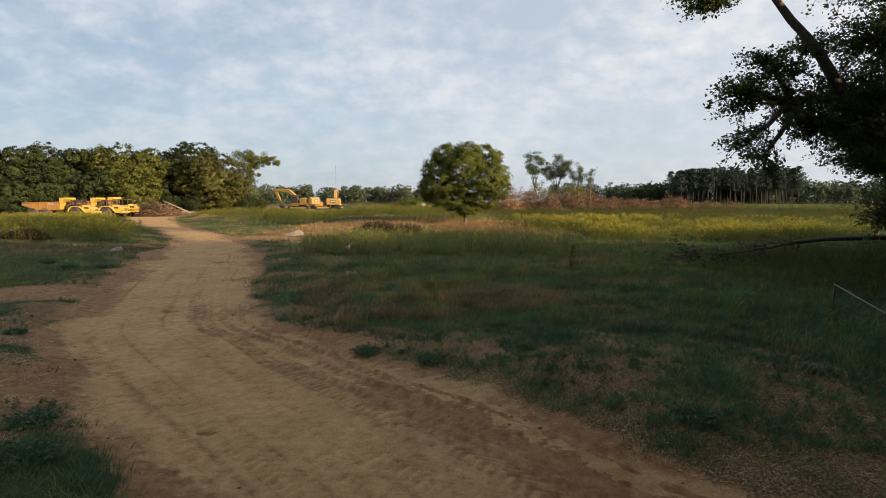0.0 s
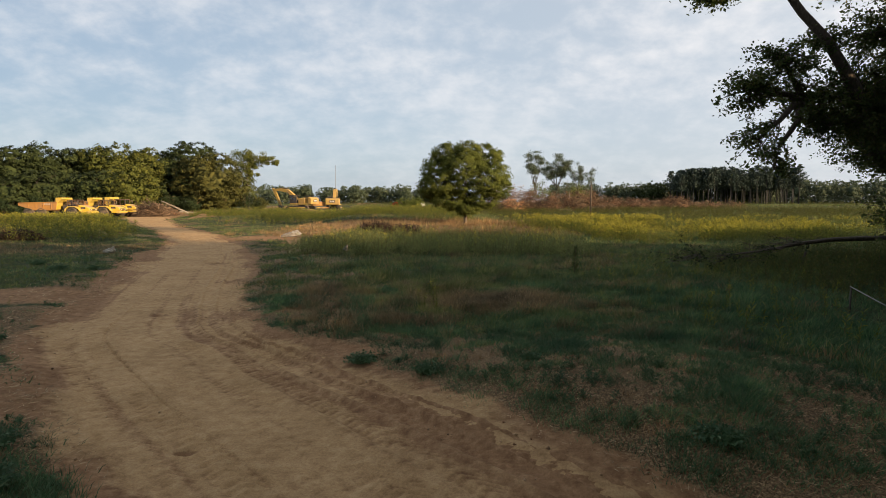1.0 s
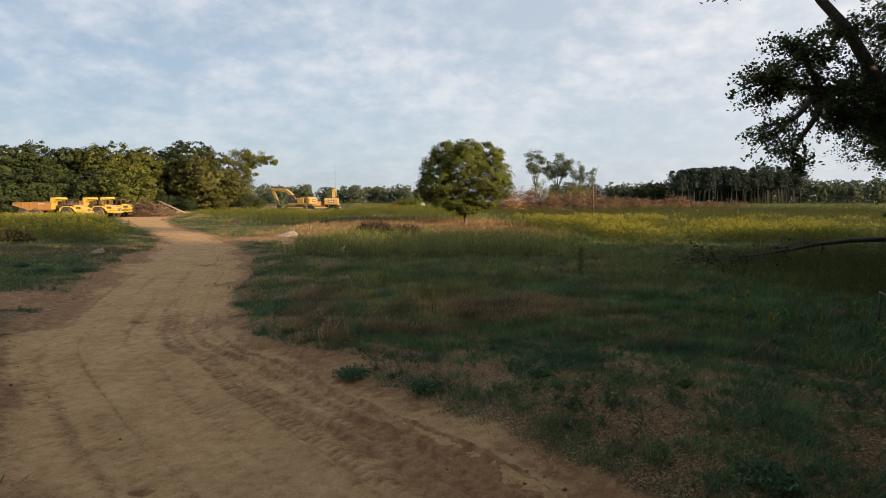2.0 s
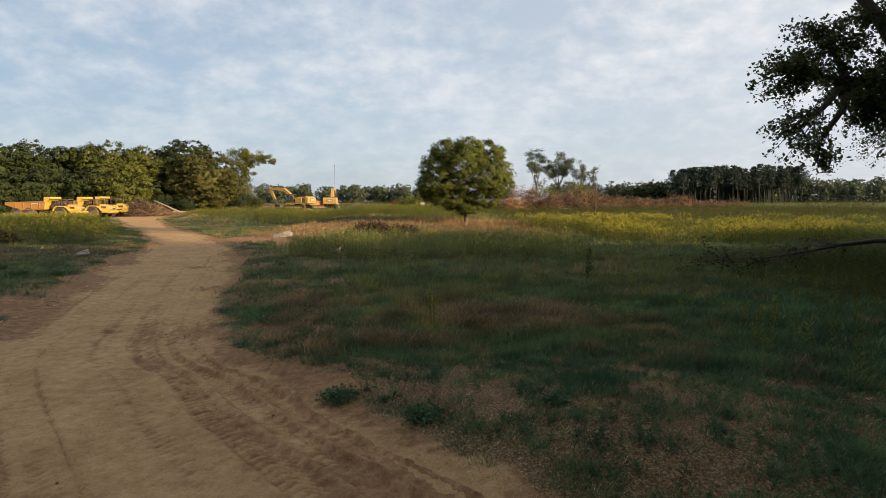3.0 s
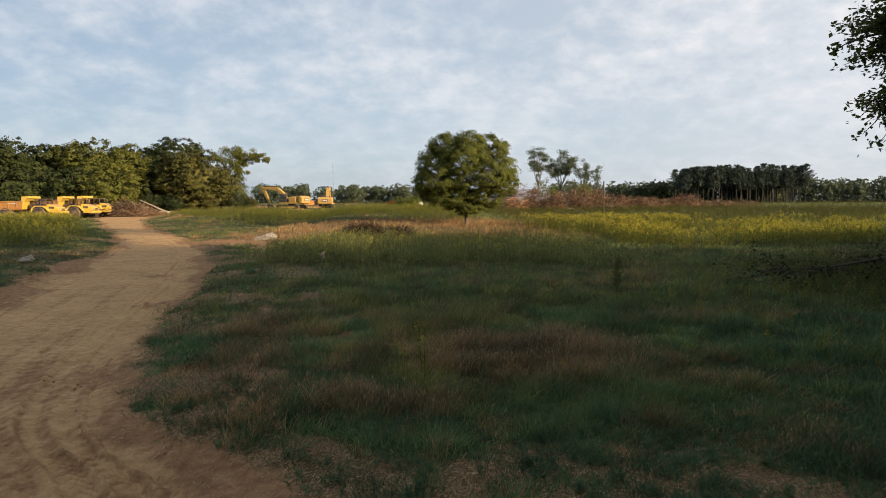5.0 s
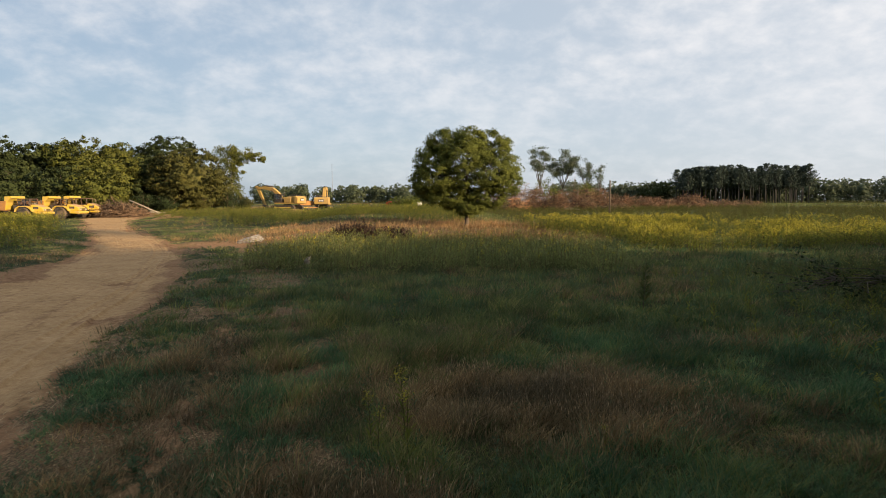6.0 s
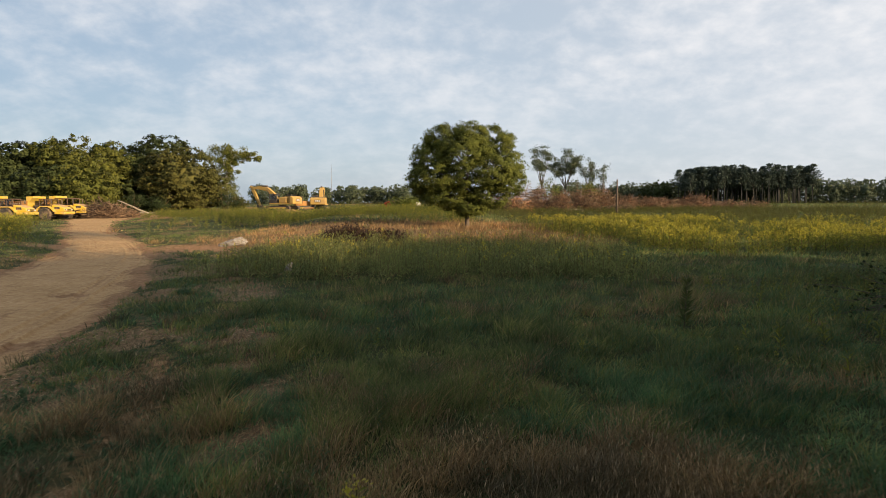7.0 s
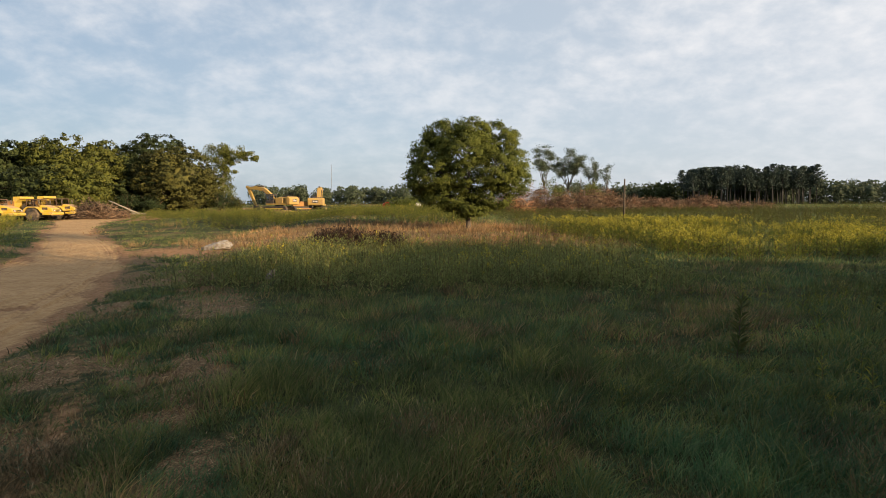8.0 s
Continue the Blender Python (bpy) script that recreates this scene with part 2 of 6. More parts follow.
M = {
    "ground": soil_mat("meadow_soil", False),
    "road": soil_mat("haul_road_clay", True),
    "grass_green": leaf_mat("grass_green", (0.046, 0.122, 0.062), (0.092, 0.18, 0.094), (0.18, 0.24, 0.138), 0.5, 0.6, True),
    "grass_olive": leaf_mat("grass_olive", (0.080, 0.128, 0.046), (0.15, 0.185, 0.072), (0.27, 0.25, 0.125), 0.5, 0.6, True),
    "grass_dry": leaf_mat("grass_dry", (0.17, 0.10, 0.055), (0.27, 0.175, 0.098), (0.37, 0.265, 0.155), 0.3, 0.6, True),
    "grass_red": leaf_mat("grass_red", (0.14, 0.10, 0.058), (0.23, 0.168, 0.10), (0.38, 0.30, 0.19), 0.45, 0.6, True),
    "weed_leaf": leaf_mat("low_weed_leaf", (0.05, 0.11, 0.055), (0.08, 0.15, 0.075), (0.13, 0.19, 0.10), 0.4),
    "rod_leaf": leaf_mat("goldenrod_leaf", (0.125, 0.16, 0.027), (0.195, 0.222, 0.039), (0.28, 0.275, 0.056), 0.5),
    "weed_far": leaf_mat("far_field_weed", (0.07, 0.084, 0.018), (0.098, 0.112, 0.023), (0.135, 0.136, 0.034), 0.3),
    "meadow_weed": leaf_mat("meadow_weed_leaf", (0.16, 0.195, 0.07), (0.23, 0.265, 0.095), (0.31, 0.325, 0.13), 0.5),
    "rod_flower": leaf_mat("goldenrod_flower", (0.36, 0.31, 0.03), (0.45, 0.40, 0.04), (0.51, 0.46, 0.06), 0.4),
    "rod_stem": leaf_mat("goldenrod_stem", (0.07, 0.06, 0.03), (0.11, 0.09, 0.04), (0.16, 0.12, 0.06), 0.1),
    "dark_weed": leaf_mat("dark_dead_weed", (0.022, 0.014, 0.011), (0.045, 0.026, 0.019), (0.075, 0.05, 0.032), 0.1),
    "leaf_mid": leaf_mat("leaf_field_tree", (0.086, 0.108, 0.020), (0.112, 0.134, 0.025), (0.138, 0.154, 0.034), 0.35, 0.8),
    # bright and dark wood tones carry the lit front and shaded back trees
    "leaf_dark": leaf_mat("leaf_dark_wood", (0.017, 0.030, 0.010), (0.023, 0.038, 0.012), (0.030, 0.046, 0.015), 0.15, 0.8),
    "leaf_wood_shaded": leaf_mat("leaf_shaded_wood", (0.030, 0.044, 0.013), (0.040, 0.056, 0.016), (0.052, 0.066, 0.020), 0.2, 0.8),
    "leaf_olive": leaf_mat("leaf_olive_wood", (0.062, 0.066, 0.016), (0.080, 0.082, 0.020), (0.100, 0.096, 0.026), 0.2, 0.8),
    "leaf_lit": leaf_mat("leaf_lit_wood", (0.072, 0.086, 0.015), (0.094, 0.105, 0.018), (0.118, 0.122, 0.026), 0.2, 0.8),
    "leaf_near": leaf_mat("leaf_old_tree", (0.060, 0.090, 0.030), (0.090, 0.122, 0.038), (0.150, 0.145, 0.052), 0.5),
    # distance haze is put into this leaf colour: paler and bluer
    "leaf_far": leaf_mat("leaf_far_wood_hazed", (0.060, 0.082, 0.050), (0.080, 0.104, 0.060), (0.105, 0.125, 0.070), 0.2),
    # needles lifted towards blue-grey, air haze mixed into the colour
    "needle_hazed": leaf_mat("pine_needle_hazed", (0.040, 0.060, 0.050), (0.056, 0.080, 0.066), (0.074, 0.100, 0.080), 0.15),
    "leaf_rust": leaf_mat("leaf_withered", (0.10, 0.052, 0.030), (0.19, 0.098, 0.055), (0.28, 0.18, 0.105), 0.2),
    "leaf_red": leaf_mat("leaf_red", (0.36, 0.025, 0.015), (0.52, 0.05, 0.03), (0.58, 0.10, 0.05), 0.3),
    "clod": leaf_mat("earth_clod", (0.20, 0.115, 0.065), (0.32, 0.205, 0.12), (0.42, 0.30, 0.19), 0.0, 0.95),
    "straw": leaf_mat("dead_straw", (0.18, 0.12, 0.066), (0.34, 0.245, 0.145), (0.52, 0.40, 0.26), 0.2, 0.8),
    "twig": leaf_mat("dry_twig", (0.055, 0.036, 0.027), (0.12, 0.08, 0.056), (0.24, 0.165, 0.11), 0.0, 0.9),
    "split": leaf_mat("split_timber", (0.26, 0.12, 0.055), (0.38, 0.20, 0.10), (0.48, 0.31, 0.18), 0.0, 0.8),
    "bark": bark_mat("bark_grey_brown", (0.045, 0.034, 0.025), (0.13, 0.10, 0.075)),
    "bark_dark": bark_mat("bark_pine", (0.018, 0.018, 0.018), (0.044, 0.043, 0.042)),
    "bark_pale": bark_mat("bark_pale", (0.14, 0.11, 0.08), (0.34, 0.29, 0.23)),
    "post": bark_mat("weathered_post", (0.05, 0.038, 0.028), (0.12, 0.09, 0.065)),
    "stone": plain_mat("limestone", (0.27, 0.245, 0.215), 0.95, 0, (0.13, 0.09, 0.06), 1.0, 5.0),
    "stone_pale": plain_mat("pale_limestone", (0.52, 0.47, 0.38), 0.95, 0, (0.25, 0.19, 0.13), 0.7, 5.0),
    "yellow": plain_mat("machine_yellow_paint", (0.52, 0.345, 0.03), 0.5, 0, (0.42, 0.28, 0.15), 0.8),
    "dusty_yellow": plain_mat("dusty_machine_paint", (0.37, 0.23, 0.045), 0.7, 0, (0.33, 0.215, 0.11), 0.85),
    "orange_bin": plain_mat("worn_bin_paint", (0.36, 0.165, 0.035), 0.75, 0, (0.24, 0.14, 0.075), 0.95),
    "black": plain_mat("black_rubber", (0.03, 0.027, 0.024), 0.9, 0, (0.26, 0.18, 0.11), 0.85),
    "steel": plain_mat("dark_steel", (0.05, 0.046, 0.042), 0.6, 0.3, (0.2, 0.12, 0.07), 0.6),
    "rustframe": plain_mat("brown_cab_frame", (0.10, 0.055, 0.035), 0.6, 0, (0.25, 0.15, 0.09), 0.6),
    "galv": plain_mat("galvanised_pipe", (0.20, 0.20, 0.20), 0.5, 0.6, (0.2, 0.17, 0.14), 0.3),
    "clay_dust": plain_mat("clay_dusted_paint", (0.46, 0.28, 0.11), 0.8, 0, (0.36, 0.23, 0.14), 0.9),
    "white": plain_mat("white_paint", (0.55, 0.53, 0.50), 0.5, 0, (0.4, 0.3, 0.2), 0.5),
}


def glass_mat():
    m, nt, b, out = mat_base("cab_glass")
    b.inputs["Base Color"].default_value = (0.72, 0.71, 0.68, 1)
    b.inputs["Transmission Weight"].default_value = 1.0
    b.inputs["Roughness"].default_value = 0.04
    return m


M["glass"] = glass_mat()

# ---- helpers of the build ----
rng = np.random.default_rng(7)


def mesh_np(name, verts, polys, mats, index=None, smooth=False):
    """A mesh from an array of corners and a list of arrays of faces, each of one size."""
    me = bpy.data.meshes.new(name)
    verts = np.asarray(verts, np.float32)
    polys = [np.asarray(p, np.int32) for p in polys if len(p)]
    loops = np.concatenate([p.ravel() for p in polys])
    sizes = np.concatenate([np.full(len(p), p.shape[1], np.int32) for p in polys])
    starts = np.concatenate([[0], np.cumsum(sizes)[:-1]]).astype(np.int32)
    me.vertices.add(len(verts)); me.vertices.foreach_set("co", verts.ravel())
    me.loops.add(len(loops)); me.loops.foreach_set("vertex_index", loops)
    me.polygons.add(len(sizes)); me.polygons.foreach_set("loop_start", starts); me.polygons.foreach_set("loop_total", sizes)
    if index is not None:
        me.polygons.foreach_set("material_index", np.asarray(index, np.int32))
    if smooth:
        me.polygons.foreach_set("use_smooth", np.ones(len(sizes), bool))
    for m in mats:
        me.materials.append(M[m])
    me.update(calc_edges=True)
    return me


def part_np(name, me, parent=None, label=""):
    ob = new(name, me)
    if parent:
        ob.parent = parent
    if label:
        tagged(ob, label)
    return ob


def part(name, bm, material, parent=None, label="", smooth=False):
    """One bmesh as one mesh object under its thing or part."""
    me = bpy.data.meshes.new(name)
    bm.to_mesh(me)
    bm.free()
    me.materials.append(M[material])
    if smooth:
        for p in me.polygons:
            p.use_smooth = True
    return part_np(name, me, parent, label)


class Geo:
    """Tubes and loose faces gathered into one mesh."""

    def __init__(self):
        self.v, self.q, self.t, self.n = [], [], [], 0

    def tube(self, pts, radii, seg=6):
        pts = np.asarray(pts, float)
        d = np.gradient(pts, axis=0)
        d /= np.linalg.norm(d, axis=1)[:, None] + 1e-9
        ref = np.where(np.abs(d[:, 2:3]) > 0.9, np.array([[1.0, 0, 0]]), np.array([[0, 0, 1.0]]))
        a = np.cross(d, ref); a /= np.linalg.norm(a, axis=1)[:, None] + 1e-9
        b = np.cross(d, a)
        ang = np.linspace(0, 2 * np.pi, seg, endpoint=False)
        ring = pts[:, None] + np.asarray(radii)[:, None, None] * (a[:, None] * np.cos(ang)[None, :, None] + b[:, None] * np.sin(ang)[None, :, None])
        k = len(pts)
        i = np.arange(k - 1)[:, None] * seg + np.arange(seg)[None]
        j = np.arange(k - 1)[:, None] * seg + (np.arange(seg)[None] + 1) % seg
        self.q.append((np.stack([i, j, j + seg, i + seg], -1).reshape(-1, 4)) + self.n)
        self.v.append(ring.reshape(-1, 3))
        self.n += k * seg
        caps = np.array([[0, s, s + 1] for s in range(1, seg - 1)])
        self.t += [caps[:, ::-1] + self.n - k * seg, caps + self.n - seg]

    def mesh(self, name, mats, smooth=True):
        return mesh_np(name, np.concatenate(self.v), [np.concatenate(self.q)] + ([np.concatenate(self.t)] if self.t else []), mats, smooth=smooth)


def vnoise(x, y, scale, seed=0):
    """Smooth value noise in 0..1 over the plan."""
    x, y = np.asarray(x, float) / scale, np.asarray(y, float) / scale
    xi, yi = np.floor(x).astype(np.int64), np.floor(y).astype(np.int64)
    fx, fy = x - xi, y - yi
    fx, fy = fx * fx * (3 - 2 * fx), fy * fy * (3 - 2 * fy)

    def h(a, b):
        n = (a * 374761393 + b * 668265263 + seed * 982451653) & 0x7FFFFFFF
        n = ((n ^ (n >> 13)) * 1274126177) & 0x7FFFFFFF
        return ((n ^ (n >> 16)) & 0xFFFF) / 65535.0

    return (h(xi, yi) * (1 - fx) + h(xi + 1, yi) * fx) * (1 - fy) + (h(xi, yi + 1) * (1 - fx) + h(xi + 1, yi + 1) * fx) * fy


def fbm(x, y, scale, seed=0):
    return 0.55 * vnoise(x, y, scale, seed) + 0.3 * vnoise(x, y, scale / 2.3, seed + 1) + 0.15 * vnoise(x, y, scale / 5.1, seed + 2)


def sstep(a, b, x):
    t = np.clip((x - a) / (b - a), 0, 1)
    return t * t * (3 - 2 * t)


# ---- lie of the land ----
ROAD_Y = [-30, -8, 2, 7.7, 9.8, 11.3, 14.2, 16.5, 18.5, 22, 28.5, 38.5, 53, 58, 65, 76, 88, 97, 112]
ROAD_L = [22, 9, 1.0, -3.6, -5.4, -6.8, -9.2, -11.2, -12.2, -13.3, -15.8, -19.3, -24.4, -27, -31, -39, -46, -52, -62]
ROAD_R = [40, 20, 9.5, 3.3, 1.5, 0.4, -2.0, -3.5, -6.0, -7.7, -10.0, -12.9, -18.6, -21.5, -26.5, -34.5, -41, -46, -52]


def road_edges(y):
    return np.interp(y, ROAD_Y, ROAD_L), np.interp(y, ROAD_Y, ROAD_R)


def road_in(x, y):
    """How far inside the road: positive in metres, negative outside."""
    l, r = road_edges(y)
    lean = 0.78
    return np.minimum(x - l, r - x) * lean


def land(x, y):
    x, y = np.asarray(x, float), np.asarray(y, float)
    mid = np.interp(y, [-60, 0, 20, 40, 52, 60, 68, 76, 92, 140, 250, 600, 4000], [0.2, 0, -0.02, -0.12, 0.0, 0.45, 1.0, 1.25, 1.3, 1.75, 2.4, 3.0, 3.0])
    right = np.interp(y, [-60, 0, 30, 42, 52, 70, 92, 140, 250, 600, 4000], [0.2, 0, -0.05, -0.15, 0.0, 0.72, 0.9, 1.3, 2.3, 3.0, 3.0])
    left = np.interp(y, [-60, 0, 20, 40, 52, 70, 88, 104, 115, 140, 250, 600, 4000], [0, -0.2, -0.3, 0.15, 0.3, 0.5, 0.7, 0.9, 1.0, 1.6, 2.4, 3.0, 3.0])
    z = mid + (right - mid) * sstep(5, 22, x) + (left - mid) * sstep(-9, -22, x)
    z = z + 0.42 * np.exp(-((x - 3.6) ** 2 / 22 + (y - 12.0) ** 2 / 16))
    z = z + 0.5 * np.exp(-((x + 40) ** 2 / 14 + (y - 96) ** 2 / 10))
    z = z + 0.12 * np.exp(-((x + 31) ** 2 / 190 + (y - 144) ** 2 / 90))
    z = z + 0.8 * np.exp(-((x + 47) ** 2 / 170 + (y - 64) ** 2 / 120))
    z = z + 0.55 * sstep(76, 88, y) * sstep(120, 100, y) * np.clip(sstep(-19, -14, x) * sstep(8, 0, x) + sstep(-23, -27, x) * sstep(-42, -36, x), 0, 1)
    near = np.interp(y, [-5, 45, 62, 80, 100], [1, 1, 0.45, 0.2, 0.0])
    z = z - 0.34 * near * sstep(-2.2, 0.6, road_in(x, y))
    far = np.interp(y, [0, 60, 200], [1.0, 1.2, 3.0])
    return z + far * (0.22 * (fbm(x, y, 9, 3) - 0.5) + 0.10 * (fbm(x, y, 1.7, 9) - 0.5))


def spread(lo, hi, dense_lo, dense_hi, step, grow):
    out = list(np.arange(dense_lo, dense_hi + step * 0.5, step))
    s, p = step, out[-1]
    while p < hi:
        s *= grow; p += s; out.append(p)
    s, p = step, out[0]
    while p > lo:
        s *= grow; p -= s; out.insert(0, p)
    return np.array(out)


def old_path(y):
    """The line of an overgrown wheel track through the verge."""
    return np.interp(y, [17, 22, 26, 28, 31, 36, 42], [-3.0, -4.2, -4.9, -5.7, -7.5, -10.3, -13.2])


def clay(x, y):
    """Bare red earth along the road and in worn strips."""
    d = -road_in(x, y)
    w = np.interp(y, [0, 12, 20, 40, 60, 90], [1.0, 0.9, 0.7, 0.8, 1.0, 0.9]) * (0.0 + 1.6 * fbm(x, y, 3, 21))
    l, r = road_edges(y)
    w = np.where((x < l) & (y > 20) & (y < 46), w * 2.4, w)
    w = np.where((x > r) & (y > 15) & (y < 48), w * 1.7, w)
    a = 1 - sstep(w * 0.3, w * 1.0 + 0.15, d)
    a = np.maximum(a, np.exp(-((x + 8.6) ** 2 / 5.5 + (y - 12.3) ** 2 / 4.5)) * 1.1 * (x < l + 1))
    a = np.maximum(a, 0.9 * np.exp(-(((x + 17.6) / 3.4) ** 2 + ((y - 24.8) / 2.6) ** 2) ** 2) * (x < l + 1) * (0.6 + 0.7 * fbm(x, y, 1.6, 49)))
    path = old_path(y)
    a = np.maximum(a, (0.30 + 0.42 * fbm(x, y, 1.4, 48)) * np.exp(-((x - path) / 0.62) ** 2) * sstep(16.5, 19, y) * sstep(40, 31, y))
    a = np.maximum(a, 0.9 * np.exp(-((x + 17) ** 2 / 16 + (y - 57) ** 2 / 12)))
    a = np.maximum(a, 1.0 * np.exp(-((x + 40) ** 2 / 9 + (y - 96) ** 2 / 8)))
    a = np.maximum(a, 0.95 * np.exp(-((x + 31) ** 2 / 60 + (y - 134) ** 2 / 30)))
    return np.clip(a, 0, 1)


def dryness(x, y):
    """Cropped, straw-coloured ground."""
    l, r = road_edges(y)
    a = sstep(18.0, 15.5, y + 0.25 * np.abs(x - 2) + 1.5 * (fbm(x, y, 3, 5) - 0.5)) * (x > r - 1) * sstep(10.5, 6.0, x + 1.5 * (fbm(x, y, 2, 6) - 0.5))
    a = np.maximum(a, 0.7 * np.exp(-((x + 17.5) ** 2 / 10 + (y - 25) ** 2 / 9)) * (x < l + 1))
    a = np.maximum(a, 0.5 * sstep(2.2, 0.6, np.abs(-road_in(x, y) - 0.9)) * (y < 60) * sstep(0.42, 0.6, fbm(x, y, 2.5, 44)) * 2)
    strip = sstep(r - 0.5, r + 0.5, x) * sstep(r + 8.5, r + 5.0, x) * sstep(17, 22, y) * sstep(62, 55, y)
    a = np.maximum(a, strip * sstep(0.44, 0.58, fbm(x, y, 2.2, 46)))
    lit = sstep(-8, -11, x) * sstep(43, 50, y) * sstep(104, 92, y)
    a = np.maximum(a, lit * 0.55 * sstep(0.54, 0.66, fbm(x, y, 2.8, 125)))
    a = np.maximum(a, tan_zone(x, y) * 0.9)
    return np.clip(a, 0, 1)


def tan_zone(x, y):
    """The band of fawn grass round the field tree."""
    a = sstep(55.5, 60, y + 3 * (fbm(x, y, 6, 31) - 0.5)) * sstep(83, 77, y + 0.1 * np.abs(x)) * sstep(-23, -15, x) * sstep(16, 9, x + 0.12 * (y - 60))
    return a


def dust(x, y):
    """Tan dust of the road, spilling over its edge."""
    return sstep(-0.85, 0.55, road_in(x, y) + 1.9 * (fbm(x, y, 2.4, 80) - 0.5))


def build_ground():
    xs = spread(-1600, 1600, -24, 20, 0.32, 1.07)
    ys = spread(-300, 4200, 4, 64, 0.32, 1.06)
    X, Y = np.meshgrid(xs, ys)
    Z = land(X, Y) - 0.16 * sstep(0.1, 0.55, road_in(X, Y)) * (Y < 110)
    nx, ny = len(xs), len(ys)
    i = (np.arange(ny - 1)[:, None] * nx + np.arange(nx - 1)[None]).ravel()
    me = mesh_np("ground", np.stack([X, Y, Z], -1).reshape(-1, 3), [np.stack([i, i + 1, i + nx + 1, i + nx], -1)], ["ground"], smooth=True)
    zone = np.stack([0.85 * dust(X, Y) * (Y < 112), clay(X, Y), dryness(X, Y), np.ones_like(X)], -1).reshape(-1, 4).astype(np.float32)
    at = me.color_attributes.new("zone", "FLOAT_COLOR", "POINT")
    at.data.foreach_set("color", zone.ravel())
    tagged(new("ground", me), "meadow ground of grass litter, red clay and straw", "ground", kind="structure")


RUTS = [(0.10, 0.42, 0.010), (0.26, 0.50, 0.014), (0.41, 0.45, 0.010), (0.54, 0.50, 0.014), (0.69, 0.42, 0.03), (0.83, 0.34, 0.06), (0.935, 0.30, 0.08), (0.30, 0.05, 0.035)]


PITS = [(-10.4, 21.9, 0.32), (-15.25, 39.9, 0.6), (-4.2, 10.0, 0.16)]


def build_road():
    ys = np.concatenate([np.arange(-12, 5, 0.3), np.arange(5, 7, 0.06), np.arange(7, 17.5, 0.032), np.arange(17.5, 20, 0.06), np.arange(20, 40, 0.16), np.arange(40, 70, 0.4), np.arange(70, 112, 0.8)])
    us = np.linspace(-0.09, 1.09, 150)
    U, Y = np.meshgrid(us, ys)
    l, r = road_edges(Y)
    # soften the kinks of the edge lines
    k = np.ones(25) / 25
    for e in (l, r):
        e[:, :] = np.convolve(np.pad(e[:, 0], 12, mode="edge"), k, "valid")[:, None]
    X = l + (r - l) * U
    ins = np.minimum(U, 1 - U) * (r - l)
    Z = land(X, Y) - sstep(0.35, -0.55, ins + 0.5 * (fbm(X, Y, 2.2, 40) - 0.5)) * 0.22 + 0.01
    s = Y * 1.25
    wide = r - l
    groove_shade = np.zeros_like(X)
    for u0, w, deep in RUTS:
        wob = u0 + 0.018 * np.sin(Y * 0.13 + u0 * 9) + 0.012 * (vnoise(0 * Y, Y, 6, int(u0 * 99)) - 0.5)
        d = (U - wob) * wide
        inside = sstep(w, w * 0.75, np.abs(d))
        fade = np.interp(Y, [4, 22, 45, 70], [1, 0.9, 0.45, 0.15])
        lug = np.clip(2.2 * np.sin((s + np.abs(d) * 0.9) * 2 * np.pi / 0.21), -1, 1) * sstep(19, 16.5, Y)
        patch = sstep(0.35, 0.6, fbm(X, Y, 3.5, 60 + int(u0 * 50)))
        Z -= fade * inside * (deep * (0.5 + 0.7 * patch) + (0.014 if u0 > 0.6 else 0.011) * lug * (0.2 + 0.8 * patch))
        groove_shade = np.maximum(groove_shade, (0.85 if u0 > 0.6 else 0.8 if w < 0.1 else 0.55) * fade * inside * (0.25 + 0.75 * patch) * (0.45 + 0.55 * lug))
        Z += fade * 0.55 * deep * np.exp(-((np.abs(d) - w * 1.15) / 0.09) ** 2)
    Z += 0.02 * (fbm(X, Y, 0.5, 70) - 0.5) + sstep(0.72, 1.0, U) * sstep(24, 14, Y) * 0.13 * (fbm(X, Y, 0.32, 71) - 0.5)
    for px, py, pr in PITS:
        Z -= 0.12 * np.exp(-(((X - px) / pr) ** 2 + ((Y - py) / (pr * 0.8)) ** 2))
    nx, ny = len(us), len(ys)
    i = (np.arange(ny - 1)[:, None] * nx + np.arange(nx - 1)[None]).ravel()
    me = mesh_np("road", np.stack([X, Y, Z], -1).reshape(-1, 3), [np.stack([i, i + 1, i + nx + 1, i + nx], -1)], ["road"], smooth=True)
    n = fbm(X, Y, 3, 80)
    streak = vnoise(U * 22, Y * 0.12, 1.0, 81)
    fine = vnoise(U * 70, Y * 0.25, 1.0, 83)
    # less tan in the treads stands in for the shade of their relief
    tan = dust(X, Y) * (0.46 + 0.38 * streak + 0.26 * fine) - 0.3 * groove_shade
    tan = tan * (1 - sstep(0.58, 0.68, U + 0.1 * (n - 0.5)) * sstep(28, 20, Y) * (0.55 - 0.6 * fbm(X, Y, 1.6, 82)))
    tan = tan * (1 - 0.75 * sstep(0.70, 0.86, U + 0.16 * (n - 0.5)) * sstep(15, 9, Y))      # churned red edge of the bend
    for px, py, pr in PITS:      # less tan, so redder earth, in the pits
        tan = tan - 0.9 * np.exp(-(((X - px) / pr) ** 2 + ((Y - py) / (pr * 0.6)) ** 2))
    zone = np.stack([np.clip(tan, 0, 1), np.ones_like(X), np.zeros_like(X), np.ones_like(X)], -1).reshape(-1, 4).astype(np.float32)
    at = me.color_attributes.new("zone", "FLOAT_COLOR", "POINT")
    at.data.foreach_set("color", zone.ravel())
    tagged(new("road", me), "rutted tan clay haul road with tyre tread marks", "dirt road", kind="structure")


build_ground()
